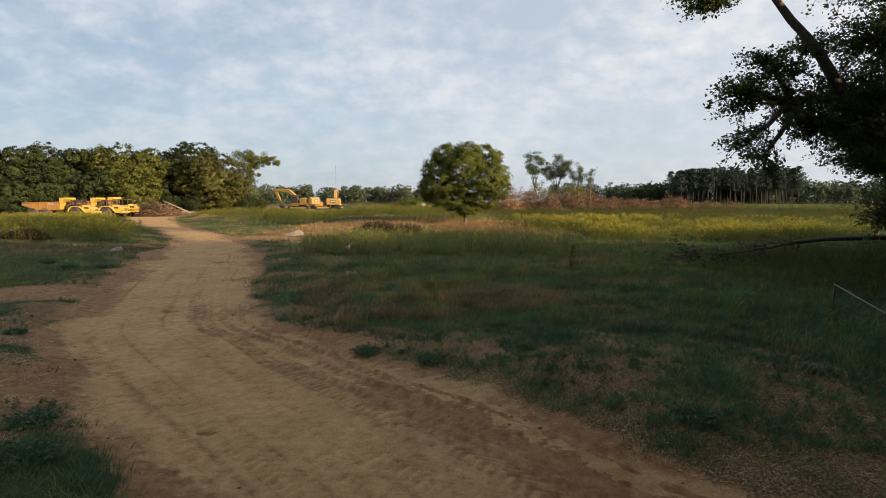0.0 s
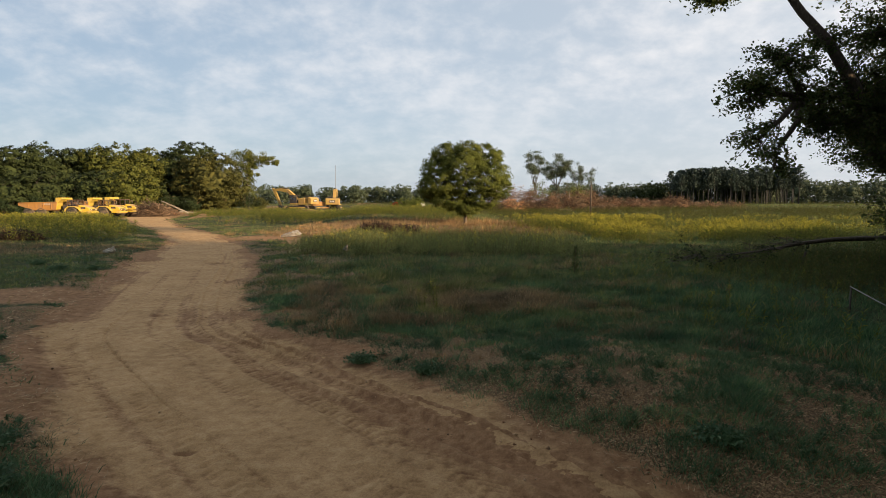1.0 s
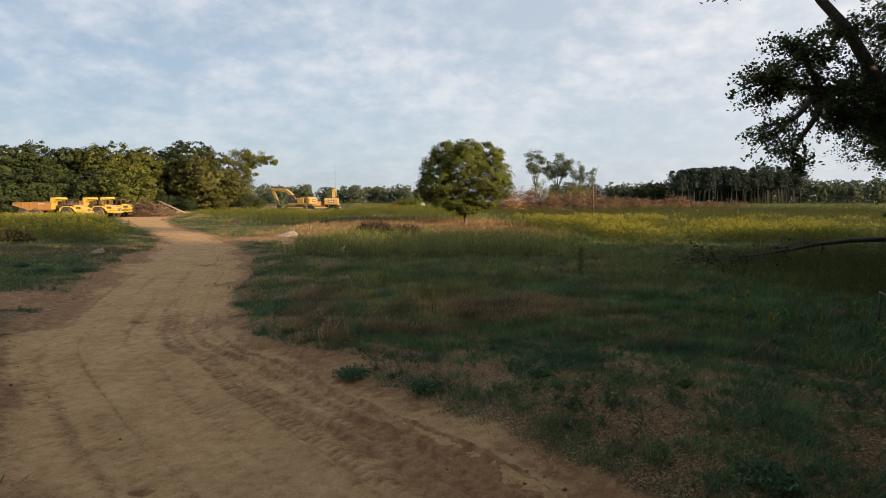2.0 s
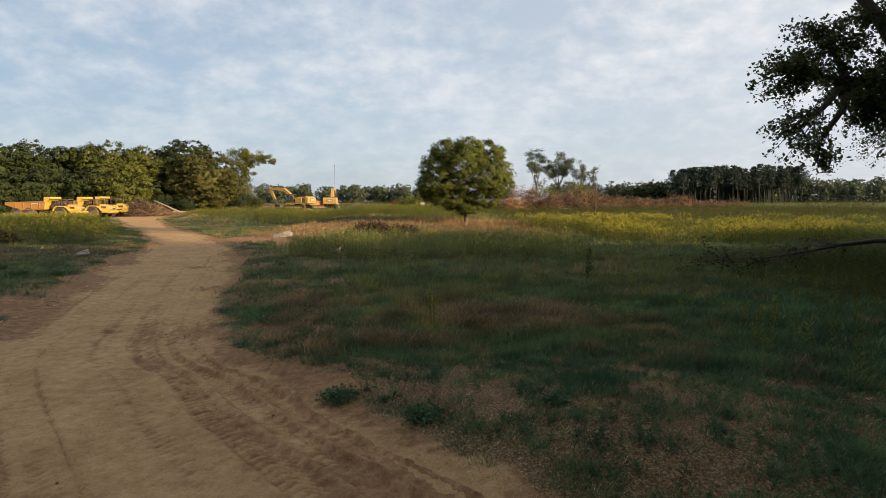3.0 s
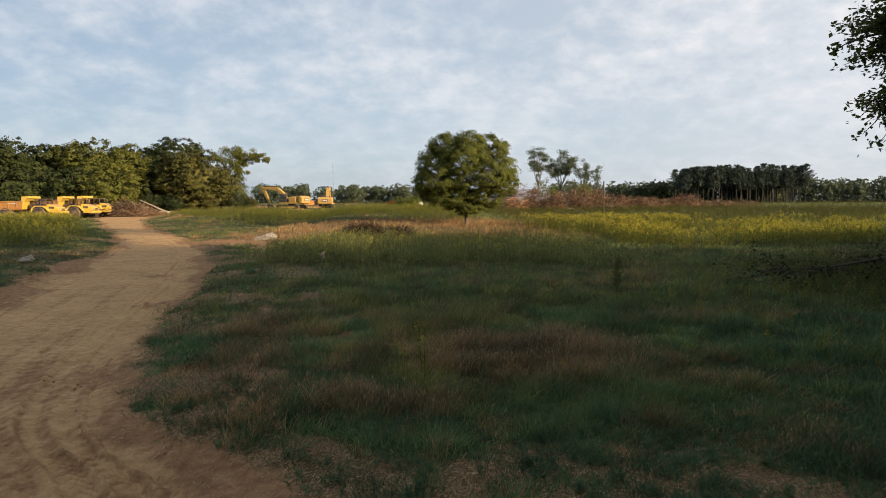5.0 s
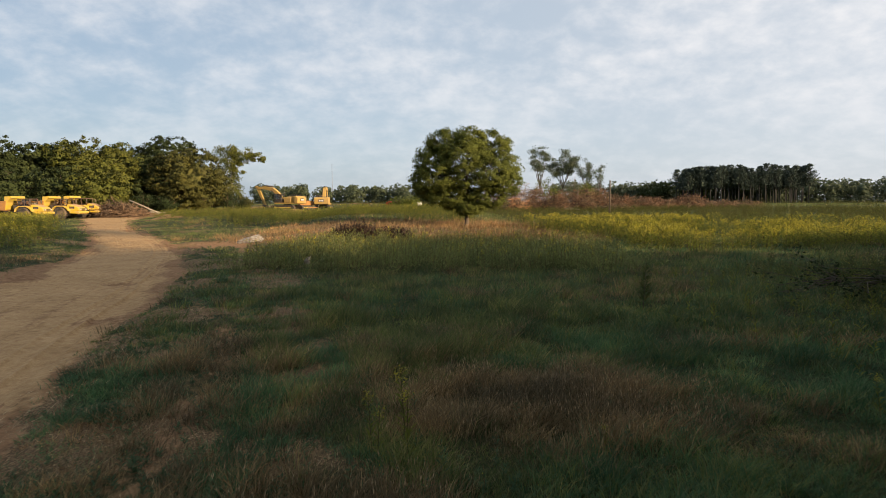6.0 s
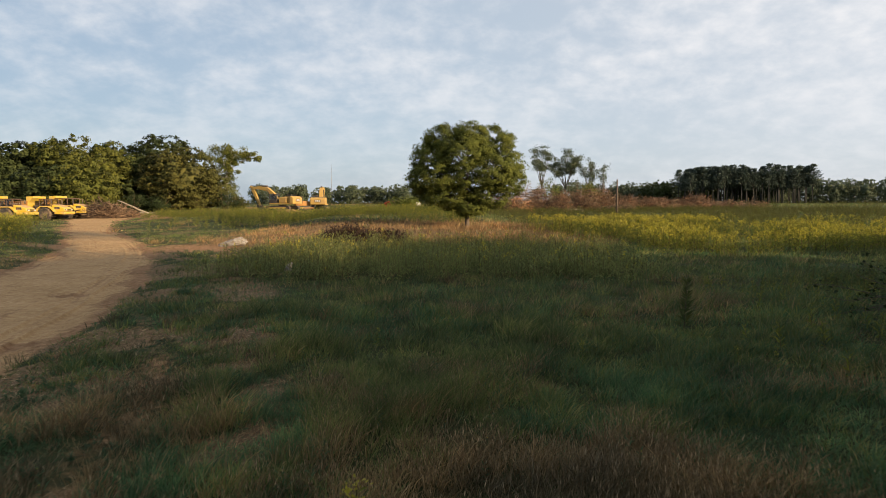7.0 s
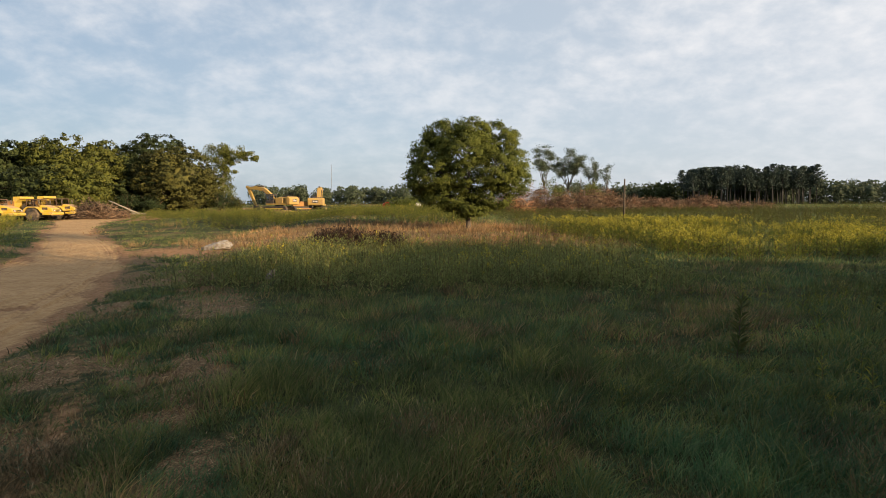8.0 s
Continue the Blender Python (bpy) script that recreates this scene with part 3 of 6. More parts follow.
build_road()


# ---- trees ----
def leaves(centres, normals, size, r, jitter=0.75):
    """Small folded leaf shapes, one to a centre: corners and faces."""
    n = len(centres)
    nrm = normals + r.normal(0, jitter, (n, 3))
    nrm /= np.linalg.norm(nrm, axis=1)[:, None] + 1e-9
    nrm *= np.where((nrm * normals).sum(1) < 0, -1.0, 1.0)[:, None]
    t = np.cross(nrm, r.normal(0, 1, (n, 3)))
    t /= np.linalg.norm(t, axis=1)[:, None] + 1e-9
    b = np.cross(nrm, t)
    s = (size * r.uniform(0.6, 1.35, n))[:, None]
    v = np.stack([centres - t * s * 0.6, centres + b * s * 0.36 + nrm * s * 0.1, centres + t * s * 0.6, centres - b * s * 0.36 + nrm * s * 0.1], 1).reshape(-1, 3)
    i = np.arange(n)[:, None] * 4
    return v, np.concatenate([i + np.array([[0, 2, 1]]), i + np.array([[0, 3, 2]])])


def cloud(blobs, count, clumps, r, spread_=0.2, hollow=0.55):
    """Leaf places gathered in clumps over the outside of the crown's lobes."""
    vol = np.array([(b[3] * b[4] * b[5]) ** (2 / 3) for b in blobs])
    share = vol / vol.sum()
    cs, ns = [], []
    for b, f in zip(blobs, share):
        c, rad = np.array(b[:3]), np.array(b[3:6])
        k = max(4, int(clumps * f))
        d = r.normal(0, 1, (k, 3)); d /= np.linalg.norm(d, axis=1)[:, None]
        cl = c + d * rad * (hollow + (1 - hollow) * r.uniform(0, 1, (k, 1)) ** 0.5)
        m = max(8, int(count * f))
        w = r.integers(0, k, m)
        ball = r.normal(0, 1, (m, 3)); ball *= (r.uniform(0, 1, m) ** 0.4 / (np.linalg.norm(ball, axis=1) + 1e-9))[:, None]
        p = cl[w] + ball * rad.mean() * spread_ * 2.0 * np.array([1, 1, 0.75])
        cs.append(p)
        q = (p - c) / rad
        ns.append(q / (np.linalg.norm(q, axis=1)[:, None] + 1e-9) + np.array([0, 0, 0.35]))
    return np.concatenate(cs), np.concatenate(ns)


def ico_unit(sub):
    bm = bmesh.new()
    bmesh.ops.create_icosphere(bm, subdivisions=sub, radius=1.0)
    v = np.array([q.co[:] for q in bm.verts])
    f = np.array([[q.index for q in t.verts] for t in bm.faces])
    bm.free()
    return v, f


ICO = {1: ico_unit(1), 2: ico_unit(2)}


def inner_mass(core, r, sub=2, size=0.68):
    """The close inner foliage of a dense crown, an uneven body behind its sprays: corners, faces and normals."""
    d, f = ICO[sub]
    c, rad = np.array(core[:3]), np.array(core[3:6])
    rough = 0.14 * np.sin(d[:, 0] * 6 + c[2]) * np.sin(d[:, 1] * 7 + c[2] * 2) + 0.08 * np.sin(d[:, 2] * 11 + c[2] * 3) + r.normal(0, 0.1, len(d))
    q = d / rad
    return c + d * rad * (size + rough)[:, None], f, q / np.linalg.norm(q, axis=1)[:, None]


def sprays(blobs, n, per, rad, r, inner=0.6):
    """Leaf places in many small flat sprays through the outer part of the crown's masses."""
    B = np.array(blobs, float)
    area = (B[:, 3] * B[:, 4] * B[:, 5]) ** (2 / 3)
    k = r.choice(len(B), n * 4, p=area / area.sum())
    d = r.normal(0, 1, (len(k), 3)); d /= np.linalg.norm(d, axis=1)[:, None]
    q = inner + (1.06 - inner) * r.uniform(0, 1, len(k)) ** 0.55
    p = B[k, :3] + d * B[k, 3:6] * q[:, None]
    depth = np.full(len(p), 9.0)
    for b in B:
        depth = np.minimum(depth, np.linalg.norm((p - b[:3]) / b[3:6], axis=1))
    keep = np.flatnonzero((depth > inner * 1.08) | (r.uniform(0, 1, len(p)) < 0.06))[:n]
    p, d, k = p[keep], d[keep], k[keep]
    n = len(p)
    size = rad * r.uniform(0.55, 1.4, n)
    w = np.repeat(np.arange(n), per)
    ball = r.normal(0, 1, (len(w), 3)); ball *= (r.uniform(0, 1, len(w)) ** 0.42 / (np.linalg.norm(ball, axis=1) + 1e-9))[:, None]
    flat = np.array([1, 1, 0.55])
    out = d[w] * 0.75 + ball * 0.55 + np.array([0, 0, 0.28])
    droop = -0.28 * size[w] * (ball[:, 0] ** 2 + ball[:, 1] ** 2)
    c = p[w] + ball * size[w][:, None] * flat
    c[:, 2] += droop
    return c, out / (np.linalg.norm(out, axis=1)[:, None] + 1e-9)


def round_crown(rx, z0, z1, n, seed, size=0.4, ry=None, core=0.8):
    """Many small lobes over an egg-shaped crown between two heights."""
    r = np.random.default_rng(seed)
    out = []
    cz, hz = (z0 + z1) / 2, (z1 - z0) / 2
    for i in range(n):
        zf = 1 - 2 * (i + 0.5) / n
        a = i * 2.39996 + r.uniform(-0.5, 0.5)
        w = math.sqrt(max(0, 1 - zf * zf)) ** 0.85
        s = rx * size * r.uniform(0.6, 1.5)
        g = r.uniform(0.72, 1.12)
        out.append((w * math.cos(a) * (rx - s * 0.8) * g, w * math.sin(a) * ((ry or rx) - s * 0.8) * g, cz + zf * (hz - s * 0.75) * r.uniform(0.92, 1.03), s, s, s * 0.85))
    out.append((0, 0, cz, rx * core, rx * core, hz * (core + 0.04)))
    return out


def curve_pts(a, b, sag, r, k=6, wob=0.06):
    a, b = np.asarray(a, float), np.asarray(b, float)
    t = np.linspace(0, 1, k)[:, None]
    p = a + (b - a) * t
    L = np.linalg.norm(b - a)
    p[:, 2] += sag * L * np.sin(np.pi * t[:, 0])
    p[1:-1] += r.normal(0, wob * L / 3, (k - 2, 3))
    return p


def make_tree(name, at, height, blobs, leaf, count, clumps, leafmat, bark="bark", trunk_r=0.25, fork=0.3, seed=1, label="", category="tree", group="", spread_=0.2, twigs=40, hollow=0.55, lean=(0, 0), spray=0, mass=False):
    """A tree: tapered trunk with limbs into the lobes of its crown, and leaves in clumps. blobs are in metres from the foot."""
    r = np.random.default_rng(seed)
    base = new(name)
    base.location = (at[0], at[1], float(land(at[0], at[1])) - 0.05)
    g = Geo()
    top = np.array([lean[0], lean[1], height * 0.8])
    tp = np.stack([np.array([0, 0, -0.15]), np.array([0, 0, 0.25]), top * fork * 0.6, top * fork, top * 0.65, top])
    tp[2:-1] += r.normal(0, height * 0.008, (3, 3)) * np.array([1, 1, 0])
    g.tube(tp, np.array([1.5, 1.15, 1.0, 0.9, 0.55, 0.15]) * trunk_r, 9)
    for b in blobs[:: max(1, len(blobs) // 11)]:
        c, rad = np.array(b[:3]), np.array(b[3:6])
        f = np.clip((c[2] - rad[2] * 0.7) / (height * 0.8), fork * 0.75, 0.75)
        st = top * f * 0.95
        limb = curve_pts(st, c, 0.06, r)
        g.tube(limb, np.linspace(0.42, 0.12, 6) * trunk_r, 6)
        for _ in range(max(2, twigs // max(1, len(blobs)))):
            d = r.normal(0, 1, 3); d /= np.linalg.norm(d)
            s0 = limb[r.integers(2, 6)]
            g.tube(curve_pts(s0, c + d * rad * 0.85, 0.03, r, 4), np.linspace(0.13, 0.02, 4) * trunk_r, 4)
    part_np("trunk", g.mesh("trunk", [bark]), base)
    if spray:
        cs, ns = sprays(blobs, spray, max(4, count // spray), spread_, r)
    else:
        cs, ns = cloud(blobs, count, clumps, r, spread_, hollow)
    v, f = leaves(cs, ns, leaf, r, 0.6 if spray else 0.75)
    if spray:      # the leaves of a spray shade together, as a soft mass
        un = ns + r.normal(0, 0.25, ns.shape)
        un = np.repeat(un / np.linalg.norm(un, axis=1)[:, None], 4, axis=0)
        if mass:
            hv, hf, hn = inner_mass(blobs[-1], r)
            f = np.concatenate([f, hf + len(v)])
            v, un = np.concatenate([v, hv]), np.concatenate([un, hn])
        me = mesh_np("crown", v, [f], [leafmat], smooth=True)
        me.normals_split_custom_set_from_vertices(un)
    else:
        me = mesh_np("crown", v, [f], [leafmat])
    part_np("crown", me, base)
    return tagged(base, label, category, group)


def lobes(rx, z0, z1, n, seed, size=0.5, ry=None):
    """Lobes of an ordinary round crown between two heights."""
    r = np.random.default_rng(seed)
    out = []
    h = z1 - z0
    for i in range(n):
        a = i * 2.4 + r.uniform(0, 0.8)
        f = (i + 0.5) / n
        z = z0 + h * (0.12 + 0.76 * f)
        ring = rx * (1 - size * 0.75) * math.sin(math.pi * min(1, 0.28 + 0.66 * f)) * r.uniform(0.7, 1.1)
        s = rx * size * r.uniform(0.8, 1.2)
        out.append((ring * math.cos(a), (ry or rx) / rx * ring * math.sin(a), z, s, s, min(s * 0.85, h * 0.4)))
    return out


def seen_at(px, depth):
    return (px - 784) / 1027.0 * depth


# the round tree alone in the field
FT2 = [(-3.0, 0.2, 6.2, 2.3, 2.2, 2.0), (2.9, 0.1, 6.0, 2.3, 2.2, 2.0), (-2.1, 0.3, 8.25, 1.8, 1.7, 1.5), (0.3, 0, 8.45, 1.9, 1.9, 1.45), (2.4, 0.2, 8.1, 1.8, 1.7, 1.5), (0, 0.2, 5.8, 3.4, 3.2, 3.2),
       (-3.9, 0, 4.6, 1.7, 1.8, 1.5), (3.8, 0, 4.6, 1.6, 1.7, 1.4), (-2.0, 0, 3.1, 2.0, 1.9, 1.2), (1.9, 0, 3.0, 2.0, 1.9, 1.2), (0.2, -0.3, 2.1, 1.5, 1.3, 0.8), (-2.6, -0.9, 5.2, 2.1, 2.0, 1.7), (2.2, -1.3, 5.4, 2.2, 1.9, 1.8), (-0.5, -1.5, 7.0, 2.2, 1.9, 1.7)]
make_tree("field_tree", (2.7, 70.5), 9.9, FT2, 0.14, 99000, 0, "leaf_mid", trunk_r=0.19, fork=0.22, seed=11, spread_=0.5, twigs=150, spray=1500,
          label="round leafy green tree standing alone in fawn grass", category="tree")

# the wood beyond the parked trucks
WOOD = [(-70, 256, 56, 122, "leaf_dark"), (-15, 262, 50, 120, "leaf_dark"), (30, 258, 46, 124, "leaf_dark"), (75, 252, 50, 130, "leaf_dark"), (125, 262, 44, 134, "leaf_dark"), (165, 262, 44, 140, "leaf_dark"),
        (205, 250, 58, 137, "leaf_lit"), (262, 262, 42, 146, "leaf_lit"), (300, 264, 48, 152, "leaf_dark"), (345, 251, 52, 156, "leaf_dark"), (376, 268, 54, 147, "leaf_olive"), (240, 300, 46, 126, "leaf_lit"),
        (180, 300, 48, 127, "leaf_dark"), (95, 300, 50, 121, "leaf_dark"), (20, 310, 50, 117, "leaf_dark"), (410, 300, 34, 160, "leaf_olive"), (330, 310, 40, 148, "leaf_dark"), (50, 275, 50, 150, "leaf_dark"), (150, 270, 50, 155, "leaf_dark"), (240, 268, 50, 160, "leaf_dark")]
for k, (px, top, half, depth, lm) in enumerate(WOOD):
    x = seen_at(px, depth)
    g0 = float(land(x, depth))
    h = 3.75 + depth * (358 - top) / 1027.0 - g0
    rx = half * depth / 1027.0
    make_tree("wood_tree", (x, depth), h, round_crown(rx * 1.06, -0.5, h, 24, 100 + k, 0.36, core=0.7), 0.38, int(185 * rx * h), 0, "leaf_wood_shaded" if lm == "leaf_dark" else lm, trunk_r=0.24, fork=0.3, seed=200 + k, spread_=0.75, twigs=6, spray=int(6 * rx * h), mass=True,
              label={"leaf_dark": "tall broadleaf tree at the wood edge, shade in its dark green", "leaf_olive": "olive green broadleaf tree at the wood edge", "leaf_lit": "yellow-green broadleaf tree at the wood edge, sunlight in its leaf colour"}[lm], category="tree", group="trees of the wood")
d0 = 171
make_tree("wood_tree", (seen_at(443, d0), d0), 17.6, [(-1.5, 0, 13.8, 3.8, 3.4, 3.0), (2.5, 0, 15, 3.6, 3.2, 2.4), (6.6, 0, 14.0, 2.6, 2.4, 1.7), (-2, 0, 9, 3.4, 3, 3.2), (-1, 0, 4.2, 4.0, 3.4, 3.4), (1.5, 0, 11.2, 2.2, 2, 2.0), (-5, 0, 5, 3.2, 3, 4.0)],
          0.33, 15000, 170, "leaf_lit", "bark_pale", 0.3, 0.3, 251, "tall tree with bare pale limbs and leaning crown", "tree", "trees of the wood", twigs=60)


def bush(at, w, h, mat, count, leaf, seed, label, name="bush"):
    r = np.random.default_rng(seed)
    base = new(name)
    base.location = (at[0], at[1], float(land(*at)) - 0.05)
    g = Geo()
    for _ in range(14):
        a, e = r.uniform(0, 6.28), r.uniform(0.3, 1)
        g.tube(curve_pts((0, 0, 0), (w * 0.45 * e * math.cos(a), w * 0.45 * e * math.sin(a), h * r.uniform(0.6, 1.0)), 0.05, r, 4), np.linspace(0.05, 0.012, 4), 4)
    part_np("stalk_mass", g.mesh("stems", ["twig"]), base)
    bl = [(r.uniform(-0.3, 0.3) * w, r.uniform(-0.3, 0.3) * w, h * r.uniform(0.3, 0.7), w * 0.3, w * 0.3, h * 0.34) for _ in range(7)]
    cs, ns = cloud(bl, count, 60, r, 0.3, 0.4)
    cs[:, 2] = np.maximum(cs[:, 2], 0.02)
    v, f = leaves(cs, ns, leaf, r)
    part_np("foliage", mesh_np("foliage", v, [f], [mat]), base)
    return tagged(base, label, "bush")


for k, (px, depth, w, h, lm) in enumerate([(200, 122, 6, 4, "leaf_olive"), (255, 126, 7, 5, "leaf_lit"), (305, 140, 6, 4, "leaf_dark"), (345, 141, 6, 4.2, "leaf_dark"), (395, 146, 6, 4.5, "leaf_olive"), (440, 158, 8, 4.5, "leaf_dark"), (463, 160, 5, 3.5, "leaf_olive"), (90, 117, 7, 4, "leaf_dark"), (20, 114, 7, 4, "leaf_dark"), (140, 119, 6, 3.5, "leaf_dark"),
                                          (725, 132, 6.0, 2.9, "leaf_mid"), (701, 134, 1.7, 2.3, "leaf_red")]):
    bush((seen_at(px, depth), depth), w, h, lm, 2600, 0.26, 300 + k, "bright red bush beyond the goldenrod" if lm == "leaf_red" else "dense green bush at the field edge")

# slim trees left standing in the felled ground
def slim_tree(at, h, rx, low, lm, seed, limbs, count):
    """A thin trunk that forks into steep limbs, with sprays of leaves on their outer half."""
    r = np.random.default_rng(seed)
    base = new("slim_tree")
    base.location = (at[0], at[1], float(land(*at)) - 0.05)
    g = Geo()
    fork = np.array([r.normal(0, 0.15), 0, h * low])
    g.tube(np.array([(0, 0, -0.2), fork * [0.4, 1, 0.5], fork]), [0.22, 0.17, 0.14], 7)
    spots = []
    for i in range(limbs):
        a = i * 2.4 + r.uniform(-0.4, 0.4)
        q = r.uniform(0.55, 1.2) if i else 0.15
        end = np.array([rx * q * math.cos(a), rx * q * math.sin(a), h * (0.99 - 0.26 * q * r.uniform(0.5, 1.2))])
        limb = curve_pts(fork * [1, 1, r.uniform(0.85, 1.1)], end, 0.05, r, 7, 0.05)
        g.tube(limb, np.linspace(0.11, 0.03, 7), 5)
        for _ in range(9):
            s0 = limb[r.integers(3, 7)]
            d = np.array([r.normal(0, 1), r.normal(0, 1), r.uniform(0.0, 1.1)]); d *= rx * 0.34 * r.uniform(0.5, 1.1) / np.linalg.norm(d)
            g.tube(curve_pts(s0, s0 + d, 0.04, r, 4), np.linspace(0.035, 0.012, 4), 3)
            spots += [s0 + d, s0 + d * 0.65]
    part_np("trunk", g.mesh("trunk", ["bark"]), base)
    spots = np.array(spots)
    p = spots[r.integers(0, len(spots), count)] + r.normal(0, 0.5, (count, 3)) * [1, 1, 0.6]
    v, f = leaves(p, np.tile([0, -0.3, 0.8], (count, 1)), 0.27, r, 0.6)
    part_np("crown", mesh_np("crown", v, [f], [lm]), base)
    return tagged(base, "slim tree with a thin high crown among brush heaps", "tree", "slim trees in the felled ground")


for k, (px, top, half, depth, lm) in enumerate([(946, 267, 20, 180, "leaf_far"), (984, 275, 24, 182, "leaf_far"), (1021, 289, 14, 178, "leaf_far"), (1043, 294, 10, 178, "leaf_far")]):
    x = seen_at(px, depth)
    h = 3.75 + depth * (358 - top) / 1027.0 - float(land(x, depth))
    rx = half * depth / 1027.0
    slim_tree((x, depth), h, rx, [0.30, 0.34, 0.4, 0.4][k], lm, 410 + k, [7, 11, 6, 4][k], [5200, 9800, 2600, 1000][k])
for k, (px, depth, w, h, lm) in enumerate([(952, 168, 6, 8, "leaf_mid"), (1000, 172, 5, 9, "leaf_far"), (1018, 166, 5, 8, "leaf_mid"), (1030, 170, 5, 7, "leaf_olive")]):
    bush((seen_at(px, depth), depth), w, h, lm, 1800, 0.3, 430 + k, "leafy young growth between the brush heaps")


# the pine stand
def make_pine(name, at, h, seed, label, group):
    r = np.random.default_rng(seed)
    base = new(name)
    base.location = (at[0], at[1], float(land(*at)) - 0.1)
    g = Geo()
    g.tube([(0, 0, -0.2), (0, 0, h * 0.5), (r.normal(0, 0.3), r.normal(0, 0.3), h * 0.97)], [0.3, 0.24, 0.06], 6)
    cs, ns = [], []
    z = h * r.uniform(0.36, 0.52)
    while z < h * 0.99:
        reach = (0.7 + 3.3 * min(1, (h - z) / (h * 0.32)) ** 0.75) * r.uniform(0.8, 1.15)
        for j in range(6):
            a = r.uniform(0, 6.28)
            e = np.array([reach * math.cos(a), reach * math.sin(a), z + reach * r.uniform(0.1, 0.4)])
            g.tube(np.array([(0, 0, z), e * [0.5, 0.5, 1] * [1, 1, 0.99], e]), [0.06, 0.045, 0.02], 3)
            m = 20
            t = r.uniform(0.3, 1.05, (m, 1))
            p = np.array([0, 0, z]) * (1 - t) + e * t + r.normal(0, 1, (m, 3)) * [0.42, 0.42, 0.25]
            cs.append(p); ns.append(np.tile([0, 0, 1.0], (m, 1)))
        z += h * 0.04
    part_np("trunk", g.mesh("trunk", ["bark_dark"]), base)
    v, f = leaves(np.concatenate(cs), np.concatenate(ns), 0.72, r)
    part_np("crown", mesh_np("crown", v, [f], ["needle_hazed"]), base)
    return tagged(base, label, "pine tree", group)


pr = np.random.default_rng(55)
pines = [make_pine("pine_tree", (0, 395), 23.5, 500 + i, "tall dark pine with a bare straight trunk", "pine stand") for i in range(5)]
spots = [(seen_at(1196 + 4.55 * i + pr.uniform(-2, 2), 390), 388 + pr.uniform(-4, 6)) for i in range(47)] + [(seen_at(1200 + 5.2 * i, 402), 402 + pr.uniform(0, 22)) for i in range(40)]
for i, (x, y) in enumerate(spots):
    m = pose(x, y, float(land(x, y)) - 0.1, 0, 0, pr.uniform(0, 360)) @ Matrix.Scale(pr.uniform(0.8, 1.07), 4)
    if i < 5:
        pines[i].matrix_basis = m
    else:
        c = copy_thing(pines[i % 5], m)
        c.scale = m.to_scale()


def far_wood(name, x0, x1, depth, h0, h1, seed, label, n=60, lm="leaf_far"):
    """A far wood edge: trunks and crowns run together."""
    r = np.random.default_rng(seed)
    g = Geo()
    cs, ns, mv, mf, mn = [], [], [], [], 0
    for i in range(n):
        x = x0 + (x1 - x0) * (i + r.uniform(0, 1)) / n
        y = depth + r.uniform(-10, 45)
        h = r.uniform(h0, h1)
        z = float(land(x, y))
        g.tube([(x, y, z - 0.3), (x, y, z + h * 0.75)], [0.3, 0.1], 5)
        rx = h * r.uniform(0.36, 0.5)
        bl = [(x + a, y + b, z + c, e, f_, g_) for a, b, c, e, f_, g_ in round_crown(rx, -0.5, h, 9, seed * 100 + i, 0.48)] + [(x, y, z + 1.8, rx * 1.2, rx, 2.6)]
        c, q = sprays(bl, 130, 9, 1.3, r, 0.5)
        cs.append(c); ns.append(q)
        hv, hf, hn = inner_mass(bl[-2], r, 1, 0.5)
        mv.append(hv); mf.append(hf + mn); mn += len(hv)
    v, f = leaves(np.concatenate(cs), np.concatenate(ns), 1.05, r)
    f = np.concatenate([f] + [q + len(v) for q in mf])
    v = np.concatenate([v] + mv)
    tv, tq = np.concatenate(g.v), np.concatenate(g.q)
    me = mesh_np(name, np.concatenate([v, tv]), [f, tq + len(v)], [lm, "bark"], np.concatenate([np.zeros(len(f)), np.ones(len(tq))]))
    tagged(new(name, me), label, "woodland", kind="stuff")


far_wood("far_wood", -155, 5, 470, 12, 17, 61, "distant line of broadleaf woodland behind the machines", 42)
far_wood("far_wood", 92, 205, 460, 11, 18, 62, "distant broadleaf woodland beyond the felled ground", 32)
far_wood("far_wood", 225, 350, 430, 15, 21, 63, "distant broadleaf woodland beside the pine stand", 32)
far_wood("far_wood", 150, 262, 430, 12, 18, 65, "dark woodland behind the pine trunks", 26, "leaf_wood_shaded")

# ---- the old tree beside the road, with its low boughs ----


